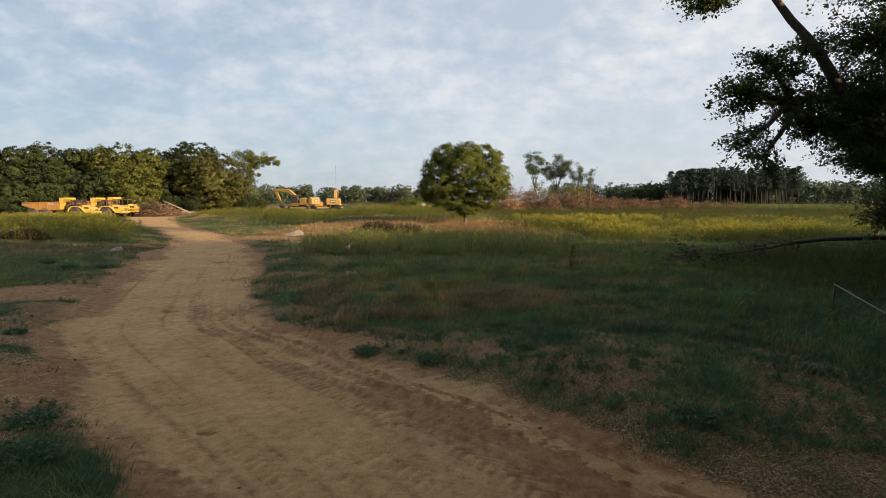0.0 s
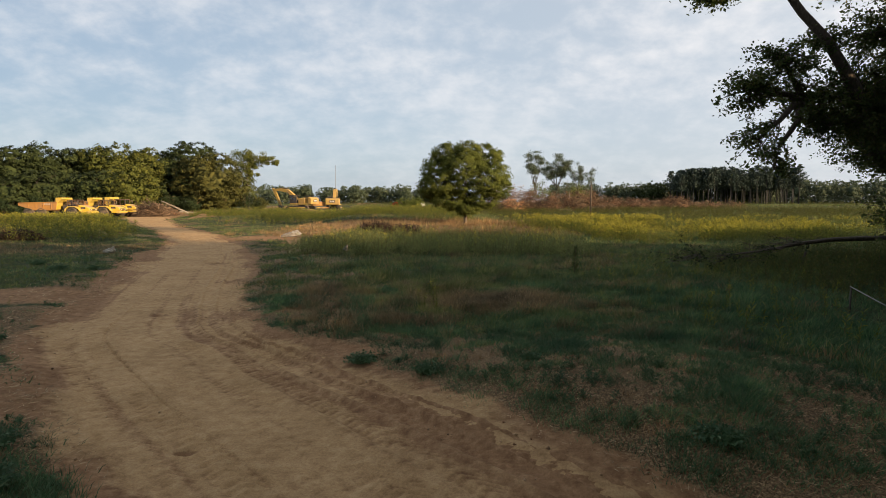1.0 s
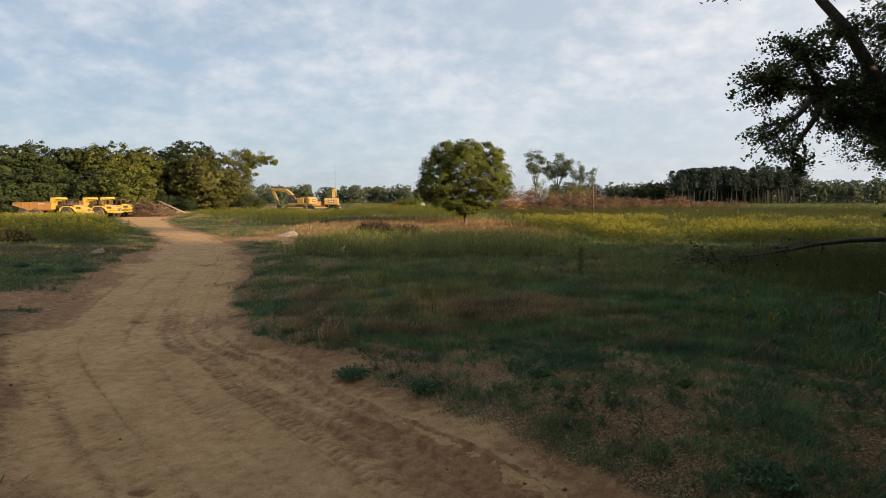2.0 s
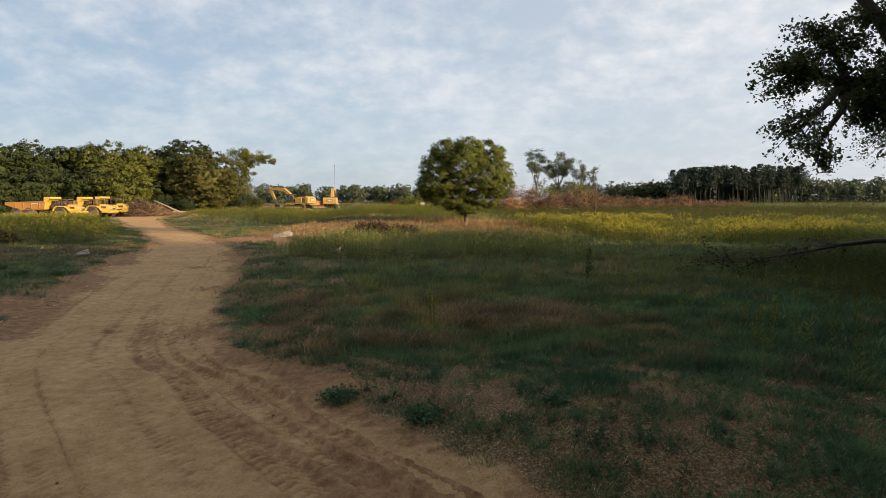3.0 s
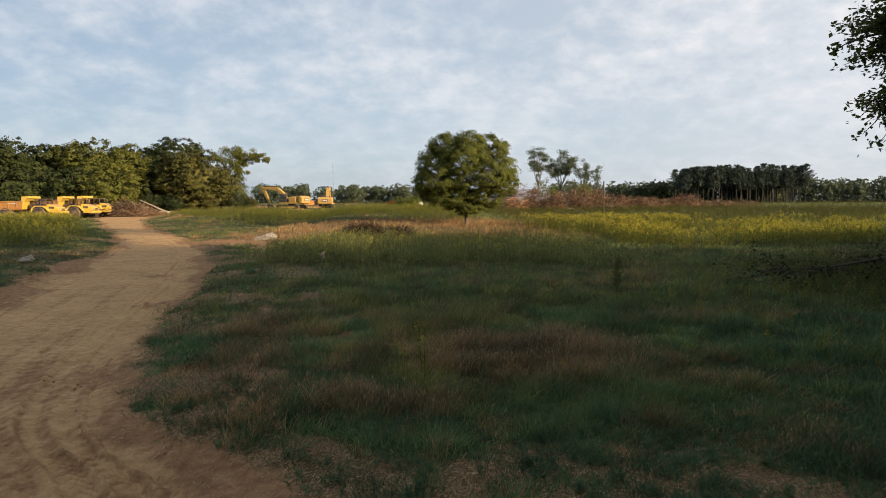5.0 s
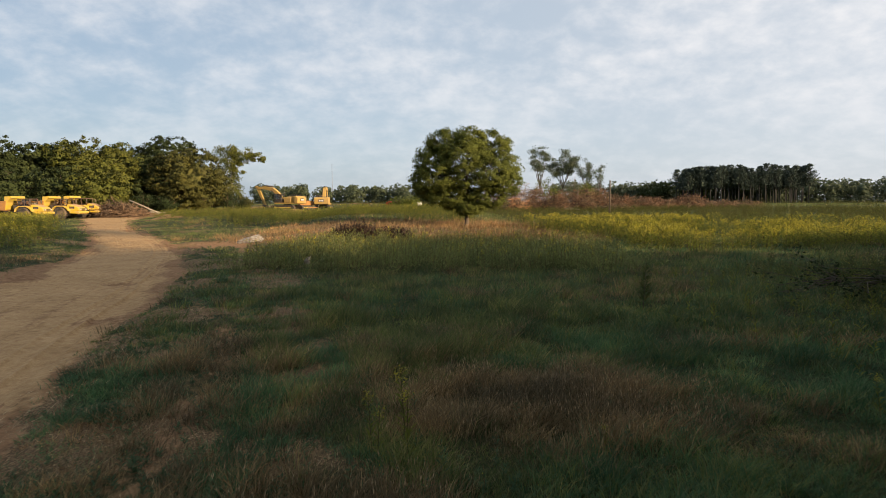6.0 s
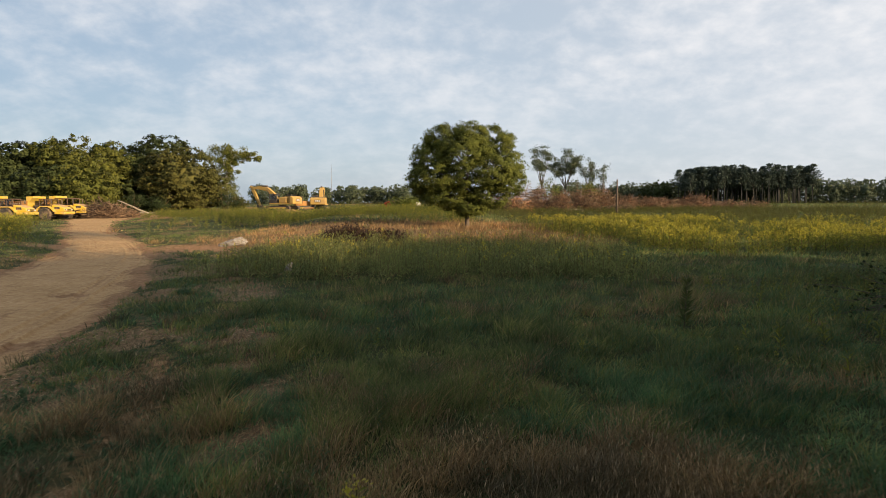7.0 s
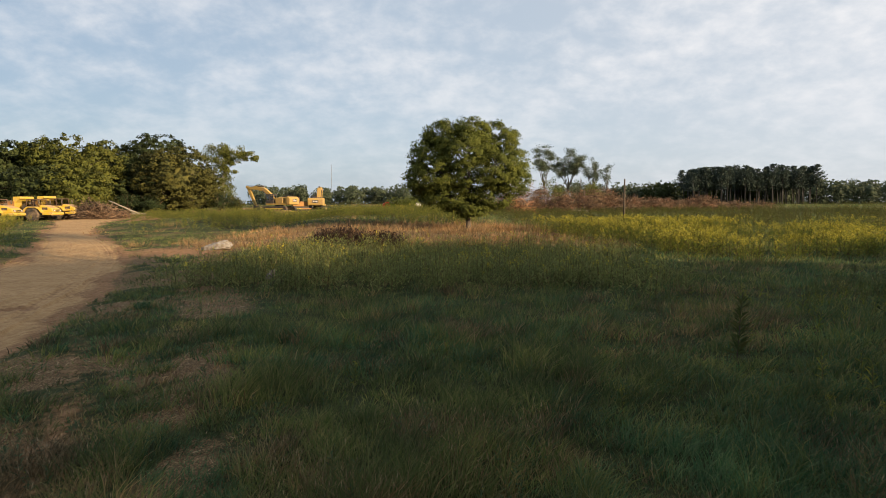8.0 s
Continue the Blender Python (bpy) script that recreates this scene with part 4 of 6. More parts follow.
def old_tree():
    r = np.random.default_rng(71)
    at = (22.5, 27.5)
    base = new("old_tree")
    z0 = float(land(*at)) - 0.1
    base.location = (*at, z0)
    off = np.array([at[0], at[1], z0])
    g = Geo()
    trunk = np.array([(0, 0, -0.2), (-0.1, 0, 0.6), (-0.4, 0.1, 2.5), (-0.9, 0, 5.0), (-1.6, -0.2, 7.4), (-2.0, -0.3, 11), (-1.7, 0, 15), (-1.6, 0, 19)])
    g.tube(trunk, [0.75, 0.55, 0.46, 0.42, 0.36, 0.3, 0.2, 0.06], 12)
    g.tube(np.array([(-1.0, 0, 5.6), (-2.7, -0.4, 7.0), (-4.3, -0.8, 8.6), (-5.3, -1.1, 9.8), (-6.2, -1.3, 10.9), (-7.3, -1.4, 11.9), (-8.5, -1.5, 13.3), (-9.6, -1.5, 15.0)]), [0.33, 0.30, 0.27, 0.24, 0.2, 0.18, 0.14, 0.06], 10)
    blobs = []
    # lobes of the crown about the low boughs, then unseen ones overhead
    spec = [(13.2, 26.2, 8.5, 1.5, 1.5, 1.4, 1.0), (14.5, 26.4, 9.9, 1.6, 1.5, 1.1, 0.8), (15.8, 26.6, 8.1, 2.3, 2.0, 1.8, 1.4), (18.2, 27.0, 8.6, 2.6, 2.4, 2.2, 1.6), (13.2, 26.0, 6.2, 1.3, 1.2, 1.0, 0.34), (14.4, 26.3, 5.2, 1.1, 1.0, 1.0, 0.22),
            (17.0, 26.8, 7.0, 1.8, 1.7, 0.9, 0.7), (19.6, 27.2, 6.6, 2.0, 2.0, 1.6, 1.4), (20.9, 27.5, 3.4, 1.7, 1.7, 1.9, 1.2), (19.5, 27, 11.2, 3.0, 2.6, 2.0, 1.5), (16.5, 26.6, 10.6, 1.6, 1.6, 1.0, 0.35),
            (17.8, 26.3, 7.2, 1.6, 1.4, 1.5, 1.2), (19.2, 26.4, 8.6, 1.6, 1.4, 1.6, 1.4), (18.7, 26.2, 5.7, 1.6, 1.5, 0.9, 0.8), (20.3, 26.6, 5.4, 1.5, 1.4, 1.6, 1.3), (20.3, 26.8, 10.3, 1.6, 1.5, 1.4, 0.9), (11.3, 26, 12.4, 1.6, 1.3, 0.7, 0.9), (13.5, 26, 14.6, 2.5, 2, 1.2, 0.8), (18, 27, 14.4, 3.2, 3, 2.2, 1.2), (26, 35.5, 8.5, 4, 4, 3, 2.6), (29.5, 40, 8, 4, 4, 3, 2.6), (25, 31.5, 7, 3, 3, 2.5, 1.6), (30, 34, 7, 4, 4, 3, 2.4), (22.5, 28, 12.5, 3.6, 3.4, 3, 1.6), (24.5, 28, 8, 3.5, 3.2, 3, 1.4), (23.5, 27, 4.4, 2.6, 2.4, 2.4, 1.0), (22, 28, 17, 3.6, 3.4, 2.2, 1.0),
            # unseen overhead lobes, added to keep sky light off the ground at right
            (14, 22, 17.5, 5, 5, 2.6, 3.0), (20, 18, 17, 5, 5, 3.0, 3.0), (25, 26, 19.5, 6, 6, 3.5, 3.0), (17, 30, 20, 5, 5, 2.6, 3.0), (27, 33, 19.5, 6, 5, 3.5, 3.0), (11, 27, 19, 4.2, 4, 2.2, 2.5), (15.5, 11, 12.5, 4, 4, 2, 3.0), (19.5, 14.5, 12.5, 4, 4, 2, 3.0), (13.5, 17.5, 12.5, 3.4, 3.4, 1.6, 2.4), (21, 20, 13, 4, 4, 2, 2.6), (20.5, 24, 13, 4.5, 4.5, 2, 3.0)]
    cs, ns = [], []
    for i, (x, y, z, a, b, c, wgt) in enumerate(spec):
        ctr = np.array([x, y, z]) - off
        src = np.array([-8.5, -1.5, 13.3]) if i in (16, 17) else np.array([-6.2, -1.3, 10.9]) if i == 10 else np.array([-4.3, -0.8, 8.6]) if i in (2, 3) else np.array([15.8, 26.6, 8.1]) - off if i in (0, 1, 4, 5, 6) else trunk[np.argmin(np.abs(trunk[:, 2] - (ctr[2] - 1.0)))]
        limb = curve_pts(src, ctr, 0.05, r, 7, 0.07)
        g.tube(limb, np.linspace(0.17, 0.05, 7), 7)
        k = int(42 * wgt) + 8
        d = r.normal(0, 1, (k, 3)); d /= np.linalg.norm(d, axis=1)[:, None]
        tips = ctr + d * np.array([a, b, c]) * r.uniform(0.35, 1.05, (k, 1))
        for tip in tips:
            s0 = limb[r.integers(3, 7)]
            tw = curve_pts(s0, tip, 0.04, r, 5, 0.1)
            g.tube(tw, np.linspace(0.035, 0.008, 5), 4)
            knots = tw[2:].repeat(14, 0)      # leaves sit in small bunches along each twig
            m = len(knots)
            p = knots + r.normal(0, 0.15, (m, 3)) * [1, 1, 0.8] + (tip - s0) * r.uniform(-0.06, 0.06, (m, 1))
            cs.append(p); ns.append(np.tile([0.1, -0.2, 0.7], (m, 1)))
    part_np("trunk", g.mesh("trunk", ["bark"]), base, "dark furrowed trunk with spreading boughs")
    v, f = leaves(np.concatenate(cs), np.concatenate(ns), 0.135, r)
    part_np("crown", mesh_np("crown", v, [f], ["leaf_near"]), base)
    tagged(base, "old broadleaf tree with low dark leafy boughs", "tree")


old_tree()


def fallen_bough():
    r = np.random.default_rng(72)
    g = Geo()
    main = np.array([(27.5, 33.5, 1.75), (24.5, 33.3, 1.72), (21.8, 33.1, 1.66), (19.9, 33, 1.45), (18.6, 32.8, 1.22), (17.0, 32.5, 1.0), (15.4, 32.2, 0.86), (13.8, 32.0, 0.9)])
    g.tube(main, [0.15, 0.14, 0.125, 0.105, 0.075, 0.05, 0.032, 0.012], 8)
    g.tube([(20.4, 33.05, 1.55), (20.1, 32.9, 0.9), (19.8, 32.8, -0.1)], [0.09, 0.07, 0.04], 6)
    cs = []
    limb_geo, g = g, Geo()
    for _ in range(62):
        i = r.integers(3, 8)
        s = main[i] + r.normal(0, 0.1, 3)
        e = s + np.array([r.uniform(-2.8, 0.4), r.normal(0, 0.9), r.normal(0.0, 0.32)])
        e[2] = max(e[2], 0.1)
        tw = curve_pts(s, e, -0.04, r, 5, 0.12)
        g.tube(tw, np.linspace(0.02, 0.005, 5), 4)
        if r.uniform() < 0.45:
            cs.append(tw[2:].repeat(10, 0) + r.normal(0, 0.14, (30, 3)))
    base = new("fallen_bough")
    base.location = (18, 32.5, float(land(18, 32.5)))
    for q in (g, limb_geo):
        q.v = [v - np.array(base.location) for v in q.v]
    part_np("limb", limb_geo.mesh("limb", ["bark"]), base)
    tagged(part_np("brushwood", g.mesh("brushwood", ["bark"]), base), kind="stuff")
    c = np.concatenate(cs) - np.array(base.location)
    v, f = leaves(c, np.tile([0, 0, 1.0], (len(c), 1)), 0.11, r)
    part_np("foliage", mesh_np("foliage", v, [f], ["leaf_dark"]), base)
    tagged(base, "broken dark bough sagging down into the weeds", "fallen branch")


fallen_bough()

# the unseen wood edge beside and behind the walk, whose shadow lies over the near field
EDGE_Y, EDGE_H = [-20, 0, 10, 17, 23, 34, 44, 52], [27.0, 24.6, 20.6, 16.0, 12.3, 8.2, 6.6, 4.6]
# the single tree at the end is added to close a gap of sun
SHADE = [(0.8 * y + 12.5, y, float(np.interp(y, EDGE_Y, EDGE_H))) for y in np.arange(-18, 51, 4.6)] + [(18.2, 6.9, 19.5)]
SHADE += [(0.8 * y + 21, y, float(np.interp(y + 5, EDGE_Y, EDGE_H)) + 1.5) for y in np.arange(-26, 40, 6.5)]
# nearer row out of view, added only to darken the ground at right
SHADE += [(0.8 * y + 9.0, y, float(np.interp(y, EDGE_Y, EDGE_H)) - 2) for y in np.arange(-4, 18, 5.0)]
SHADE += [(-30 + 9.0 * k, -20.0, 19.0) for k in range(6)]
for k, (x, y, h) in enumerate(SHADE):
    x, y, h = x + rng.uniform(-1, 1), y + rng.uniform(-1.5, 1.5), h * rng.uniform(0.95, 1.05)
    make_tree("roadside_tree", (x, y), h, lobes(min(4.6, 1.2 + 0.3 * h), 0.2, h, 12, 600 + k, 0.55) + [(0, 0, 2.0, min(4, 1 + 0.3 * h), min(4, 1 + 0.3 * h), min(2.4, h * 0.4)), (0, 0, h * 0.45, 3.0, 3.0, h * 0.3)], 1.6, 1900, 260, "leaf_dark", trunk_r=0.1 + 0.012 * h, fork=0.25, seed=620 + k, twigs=6, hollow=0.3,
              label="tall unseen shade tree beside the haul road", category="tree", group="roadside trees")


# ---- grass and weeds ----
def reach_of(x, y):
    """The nearest that the walk comes to a place that it looks at."""
    return np.maximum(np.maximum(7.0, y - 18.0), np.abs(x) / 0.78)


def red_zone(x, y):
    a = np.exp(-(((x - 1.9) / 3.0) ** 2 + ((y - 21.9) / 1.9) ** 2) ** 2)
    a = np.maximum(a, np.exp(-(((x + 4.3) / 1.1) ** 2 + ((y - 21.2) / 0.8) ** 2)))
    a = np.maximum(a, 0.9 * np.exp(-(((x + 1.4) / 1.2) ** 2 + ((y - 19.0) / 0.7) ** 2)))
    a = np.maximum(a, 0.95 * np.exp(-((x - old_path(y)) / 0.75) ** 2) * sstep(17, 19, y) * sstep(31, 26, y))
    a = np.maximum(a, 0.75 * sstep(-21, -24, x) * sstep(39, 42, y) * sstep(50, 47, y))
    a = np.maximum(a, sstep(0.60, 0.74, fbm(x, y, 5, 91)) * 0.38 * (y > 26) * (x > -9))
    return a


def blades(root, tip, width, r):
    """Bent blades from root to tip, each of three triangles."""
    n = len(root)
    up = tip - root
    side = np.cross(up, r.normal(0, 1, (n, 3))); side /= np.linalg.norm(side, axis=1)[:, None] + 1e-9
    side = side * width[:, None] * 0.5
    mid = root + up * np.array([0.38, 0.38, 0.62])
    v = np.stack([root - side, root + side, mid - side * 0.75, mid + side * 0.75, tip], 1).reshape(-1, 3)
    i = np.arange(n)[:, None] * 5
    return v, np.concatenate([i + np.array([[0, 1, 2]]), i + np.array([[1, 3, 2]]), i + np.array([[2, 3, 4]])])


def spears(root, tip, width, r):
    """Plain blades for the middle distance, one triangle each."""
    n = len(root)
    a = r.uniform(0, 6.28, n)
    side = np.stack([np.cos(a), np.sin(a), 0 * a], -1) * width[:, None] * 0.5
    return np.stack([root - side, root + side, tip], 1).reshape(-1, 3), np.arange(n * 3).reshape(-1, 3)


def sow():
    r = np.random.default_rng(81)
    n = 470000
    y = r.uniform(5.5, 118, n)
    x = r.uniform(-1, 1, n) * (0.80 * y + 2.5)
    w = (0.80 * y + 2.5)
    d = reach_of(x, y)
    keep = r.uniform(0, 1, n) < (w / w.max()) * (7 / d) ** 1.75 * 3.4
    x, y, d = x[keep], y[keep], d[keep]
    y2 = np.sqrt(r.uniform(100 ** 2, 330 ** 2, 11000))
    x2 = r.uniform(-0.8, 0.8, 11000) * y2
    x3, y3 = r.uniform(-26, 16, 5200), r.uniform(-12, 20, 5200)
    out = np.abs(x3) > 0.8 * y3 + 2
    x3, y3 = x3[out], y3[out]
    x, y, d = np.concatenate([x, x2, x3]), np.concatenate([y, y2, y3]), np.concatenate([d, reach_of(x2, y2), np.full(len(x3), 20.0)])
    inside, cl, dr, tn, rd = road_in(x, y), clay(x, y), dryness(x, y), tan_zone(x, y), red_zone(x, y)
    u = r.uniform(0, 1, len(x))
    ok = (inside < 0.15 - 0.7 * fbm(x, y, 1.1, 93)) & (u > cl * 1.1) & ~((cl > 0.4) & (fbm(x, y, 1.6, 95) < 0.46))
    # cropped ground shows its litter between clumps
    patch = 0.3 * fbm(x, y, 1.5, 97) + 0.7 * fbm(x, y, 0.5, 98)
    ok &= ~((dr > 0.45) & (tn < 0.3) & (patch < 0.455) & (u > 0.1))
    x, y, d, dr, tn, rd, patch = (a[ok] for a in (x, y, d, dr, tn, rd, patch))
    u = r.uniform(0, 1, len(x))
    soft = fbm(x, y, 3.2, 99)
    kind = np.where(soft + 0.25 * (u - 0.5) > 0.50, 0, 1)                     # green, olive
    kind = np.where((np.abs(road_in(x, y)) < 3.2) & (y < 60), 0, kind)
    kind = np.where((y < 19) & (x > -3) & (u > 0.2), 0, kind)
    kind = np.where((x > 1.5) & (y < 44) & (u > 0.5 - 0.04 * x), 0, kind)
    kind = np.where((dr > 0.4) & (tn < 0.3), np.where((patch > 0.45) & (u > 0.06), 0, 2), kind)
    kind = np.where((y < 46) & (x > np.where(y < 17, 0, -10)) & (dr < 0.4) & (fbm(x, y, 1.1, 131) + 0.3 * (u - 0.5) - 0.012 * np.maximum(x, 0) > 0.675), 3, kind)      # brown dead tufts through the meadow
    kind = np.where(rd > u * 0.9, 3, kind)
    kind = np.where((tn > 0.2 + 0.9 * u * fbm(x, y, 2.6, 107) / 0.5), 2, kind)
    kind = np.where((tn > 0.5) & (kind == 2) & (fbm(x, y, 3.1, 108) > 0.6), 3, kind)
    kind = np.where((y > 27) & (kind == 0) & (u > 0.5), 1, kind)
    lit = (x < -9) & (y > 44) & (tn < 0.3)
    kind = np.where(lit & (kind == 0) & (u > 0.08), 1, kind)
    kind = np.where(lit & (fbm(x, y, 2.4, 124) > 0.70) & (u > 0.35), 2, kind)
    h0 = np.select([kind == 0, kind == 1, kind == 2, kind == 3], [0.16, 0.21, 0.42, 0.24])
    h0 = h0 * (0.35 + 1.5 * sstep(0.3, 0.7, 0.5 * fbm(x, y, 1.4, 101) + 0.5 * fbm(x, y, 0.55, 102)))
    h0 = np.where((dr > 0.4) & (tn < 0.3), h0 * np.where(kind == 2, 0.22, 0.72), h0)
    h0 = np.where(x < -9, h0 * np.where((y > 46) & (tn < 0.3), 0.6, 0.7), h0)
    h0 = np.where((kind < 2) & (y > 19) & (x > -4), h0 * 1.25, h0)
    h0 = np.where((np.abs(road_in(x, y)) < 2.5) & (kind == 0), h0 * 0.7, h0)
    names = ["short_grass", "meadow_grass", "dry_grass", "seeding_grass"]
    mats = ["grass_green", "grass_olive", "grass_dry", "grass_red"]
    labels = ["short blue-green grass in tufts beside the road", "knee-high olive meadow grass in tufts", "fawn dry grass round the field tree", "red-brown seeding grass in patches"]
    for k in range(4):
        s = kind == k
        cx, cy, cd, ch = x[s], y[s], d[s], h0[s]
        per = np.where(cd < 17, 16, np.where(cd < 60, 15, 9)) + (6 if k == 2 else 0)
        idx = np.repeat(np.arange(len(cx)), per)
        m = len(idx)
        a = r.uniform(0, 2 * np.pi, m)
        rad = np.abs(r.normal(0, 1, m)) * (0.07 + 0.011 * cd[idx])
        bx, by = cx[idx] + rad * np.cos(a), cy[idx] + rad * np.sin(a)
        bh = ch[idx] * r.uniform(0.45, 1.2, m)
        lean = r.uniform(0.15, 0.85, m) * bh + 0.03
        a2 = a + r.normal(0, 0.6, m)
        sway = np.array([0.12, -0.05]) * bh[:, None]
        root = np.stack([bx, by, land(bx, by) - 0.02], -1)
        tip = root + np.stack([lean * np.cos(a2) + sway[:, 0], lean * np.sin(a2) + sway[:, 1], bh], -1)
        wid = (0.0056 if k == 2 else 0.0078) * (cd[idx] / 7) ** 1.0 * r.uniform(0.7, 1.4, m)
        near = cd[idx] < 17
        v, f = blades(root[near], tip[near], wid[near] * 1.2, r)
        v2, f2 = spears(root[~near], tip[~near], wid[~near] * 1.15, r)
        me = mesh_np(names[k], np.concatenate([v, v2]), [f, f2 + len(v)], [mats[k]])
        tone = np.clip(r.normal(0.5, 0.22, len(cx)) + 1.5 * (fbm(cx, cy, 0.8, 105) - 0.5), 0, 1)[idx]
        at = me.attributes.new("tone", "FLOAT", "POINT")
        at.data.foreach_set("value", np.concatenate([np.repeat(tone[near], 5), np.repeat(tone[~near], 3)]).astype(np.float32))
        tagged(new(names[k], me), labels[k], "grass", kind="stuff")
        if k == 3:      # pale seed heads on the standing stalks
            top = tip[near & (bh > 0.2) & (r.uniform(0, 1, m) < 0.3)]
            n4 = len(top)
            a3 = r.uniform(0, 6.28, n4)
            out = np.stack([0.35 * np.cos(a3), 0.35 * np.sin(a3), 0.9 + 0 * a3], -1) * (0.05 * r.uniform(0.7, 1.5, n4))[:, None]
            sd = np.stack([-np.sin(a3), np.cos(a3), 0 * a3], -1) * 0.006
            sv = np.stack([top - out * 0.6, top - sd, top + out, top + sd], 1).reshape(-1, 3)
            sf = np.arange(n4)[:, None] * 4
            tagged(new("seed_heads", mesh_np("seed_heads", sv, [sf + np.array([[0, 1, 2, 3]])], ["straw"])), "pale seed heads over the brown grass", "grass", kind="stuff")


sow()


def weed_shape(r, h, leaf_n, leaf_len, flower_n, lean=0.08, spike=False, plume=0.07, floret=1.5):
    """One tall weed: stem, narrow leaves, drooping flower plumes. Corners, triangles and material numbers."""
    vs, fs, ms, n = [], [], [], 0

    def add(v, f, m):
        nonlocal n
        vs.append(np.asarray(v)); fs.append(np.asarray(f) + n); ms.append(np.full(len(f), m)); n += len(v)

    top = np.array([r.normal(0, lean) * h, r.normal(0, lean) * h, h])
    for q in range(2):
        o = np.array([math.cos(q * 1.57), math.sin(q * 1.57), 0]) * 0.008
        add([-o, o, top - o * 0.5, top + o * 0.5], [[0, 1, 3], [0, 3, 2]], 2)
    for i in range(leaf_n):
        t = 0.12 + 0.8 * (i + r.uniform(0, 1)) / leaf_n
        a = i * 2.4 + r.normal(0, 0.4)
        L = leaf_len * (1.15 - 0.6 * t) * r.uniform(0.7, 1.2)
        p = top * t
        d = np.array([math.cos(a), math.sin(a), r.uniform(0.3, 1.4)])
        e = p + d * L
        s = np.array([-math.sin(a), math.cos(a), 0]) * L * 0.13
        mdl = p + d * L * 0.5 + np.array([0, 0, L * 0.1])
        add([p, mdl - s, e - np.array([0, 0, L * 0.15]), mdl + s], [[0, 1, 2], [0, 2, 3]], 0)
    for i in range(flower_n):
        a = r.uniform(0, 6.28)
        if spike:
            p = top * (0.72 + 0.28 * i / flower_n); L = 0.05
        else:
            p = top * r.uniform(0.84, 1.02) + np.array([math.cos(a * 3), math.sin(a * 3), 0]) * r.uniform(0, plume); L = r.uniform(0.02, 0.055) * floret
        d = np.array([math.cos(a), math.sin(a), r.uniform(-0.2, 0.7)])
        e = p + d * L
        s = np.array([-math.sin(a), math.cos(a), r.normal(0, 0.5)]) * L * 0.28
        add([p, p + d * L * 0.6 - s, e, p + d * L * 0.6 + s], [[0, 1, 2], [0, 2, 3]], 1)
    return np.concatenate(vs), np.concatenate(fs), np.concatenate(ms)


def plant_field(name, pts, heights, shapes, mats, label, category, r):
    """Many weeds of a few shapes, joined."""
    V, F, I, n = [], [], [], 0
    which = r.integers(0, len(shapes), len(pts))
    for k, (sv, sf, sm) in enumerate(shapes):
        q = pts[which == k]; hh = heights[which == k]
        if not len(q):
            continue
        a = r.uniform(0, 6.28, len(q)); c, s = np.cos(a), np.sin(a)
        rot = np.stack([np.stack([c, -s, 0 * c], -1), np.stack([s, c, 0 * c], -1), np.stack([0 * c, 0 * c, 1 + 0 * c], -1)], 1)
        v = np.einsum("nij,tj->nti", rot, sv) * hh[:, None, None]
        v += np.stack([q[:, 0], q[:, 1], land(q[:, 0], q[:, 1]) - 0.02], -1)[:, None]
        f = (np.arange(len(q))[:, None, None] * len(sv) + sf[None]).reshape(-1, 3) + n
        V.append(v.reshape(-1, 3)); F.append(f); I.append(np.tile(sm, len(q)))
        n += len(q) * len(sv)
    tagged(new(name, mesh_np(name, np.concatenate(V), [np.concatenate(F)], mats, np.concatenate(I))), label, category, kind="stuff")


def pick(r, n, x0, x1, y0, y1, fn):
    x, y = r.uniform(x0, x1, n), r.uniform(y0, y1, n)
    k = (r.uniform(0, 1, n) < fn(x, y)) & (road_in(x, y) < -0.8) & (np.abs(x) < 0.8 * y + 3) & (clay(x, y) < 0.6)
    return np.stack([x[k], y[k]], -1)


ROD = ["rod_leaf", "rod_flower", "rod_stem"]
wr = np.random.default_rng(90)
gold = [weed_shape(wr, 1.0, 9, 0.2, 18, floret=1.4, plume=0.11) for _ in range(7)]
lush = [weed_shape(wr, 1.0, 11, 0.22, 1, floret=1.2) for _ in range(6)]
p = pick(wr, 13000, 6, 66, 48, 82, lambda x, y: sstep(50, 56, y + 5 * (fbm(x, y, 7, 111) - 0.5) - 0.07 * x) * sstep(80, 66, y + 6 * (fbm(x, y, 8, 123) - 0.5)) * sstep(7, 14, x + 0.05 * (y - 60)) * (0.04 + 1.5 * sstep(0.45, 0.58, fbm(x, y, 6, 112))))
tall = 0.45 + 0.75 * sstep(0.4, 0.65, fbm(p[:, 0], p[:, 1], 6, 112)) + 0.35 * fbm(p[:, 0], p[:, 1], 1.6, 122)
plant_field("goldenrod_field", p, wr.uniform(0.8, 1.15, len(p)) * tall, gold, ROD, "sunlit yellow goldenrod in a broad band", "goldenrod", wr)
p = pick(wr, 7200, -66, -22, 47, 98, lambda x, y: sstep(48, 53, y + 4 * (fbm(x, y, 5, 113) - 0.5)) * sstep(2.0, 4.2, -road_in(x, y)) * (road_in(x, y) < 0) * (x < road_edges(y)[0]))
plant_field("goldenrod_field", p, wr.uniform(0.95, 1.5, len(p)), gold + lush[:2], ROD, "tall yellow-green goldenrod beside the haul road", "goldenrod", wr)
p = pick(wr, 10500, -50, 4, 66, 128, lambda x, y: sstep(73, 82, y + 6 * (fbm(x, y, 6, 114) - 0.5)) * sstep(128, 100, y) * sstep(2.5, 5, -road_in(x, y)) * (x > road_edges(y)[1]) * (0.15 + sstep(0.38, 0.55, fbm(x, y, 8, 115))))
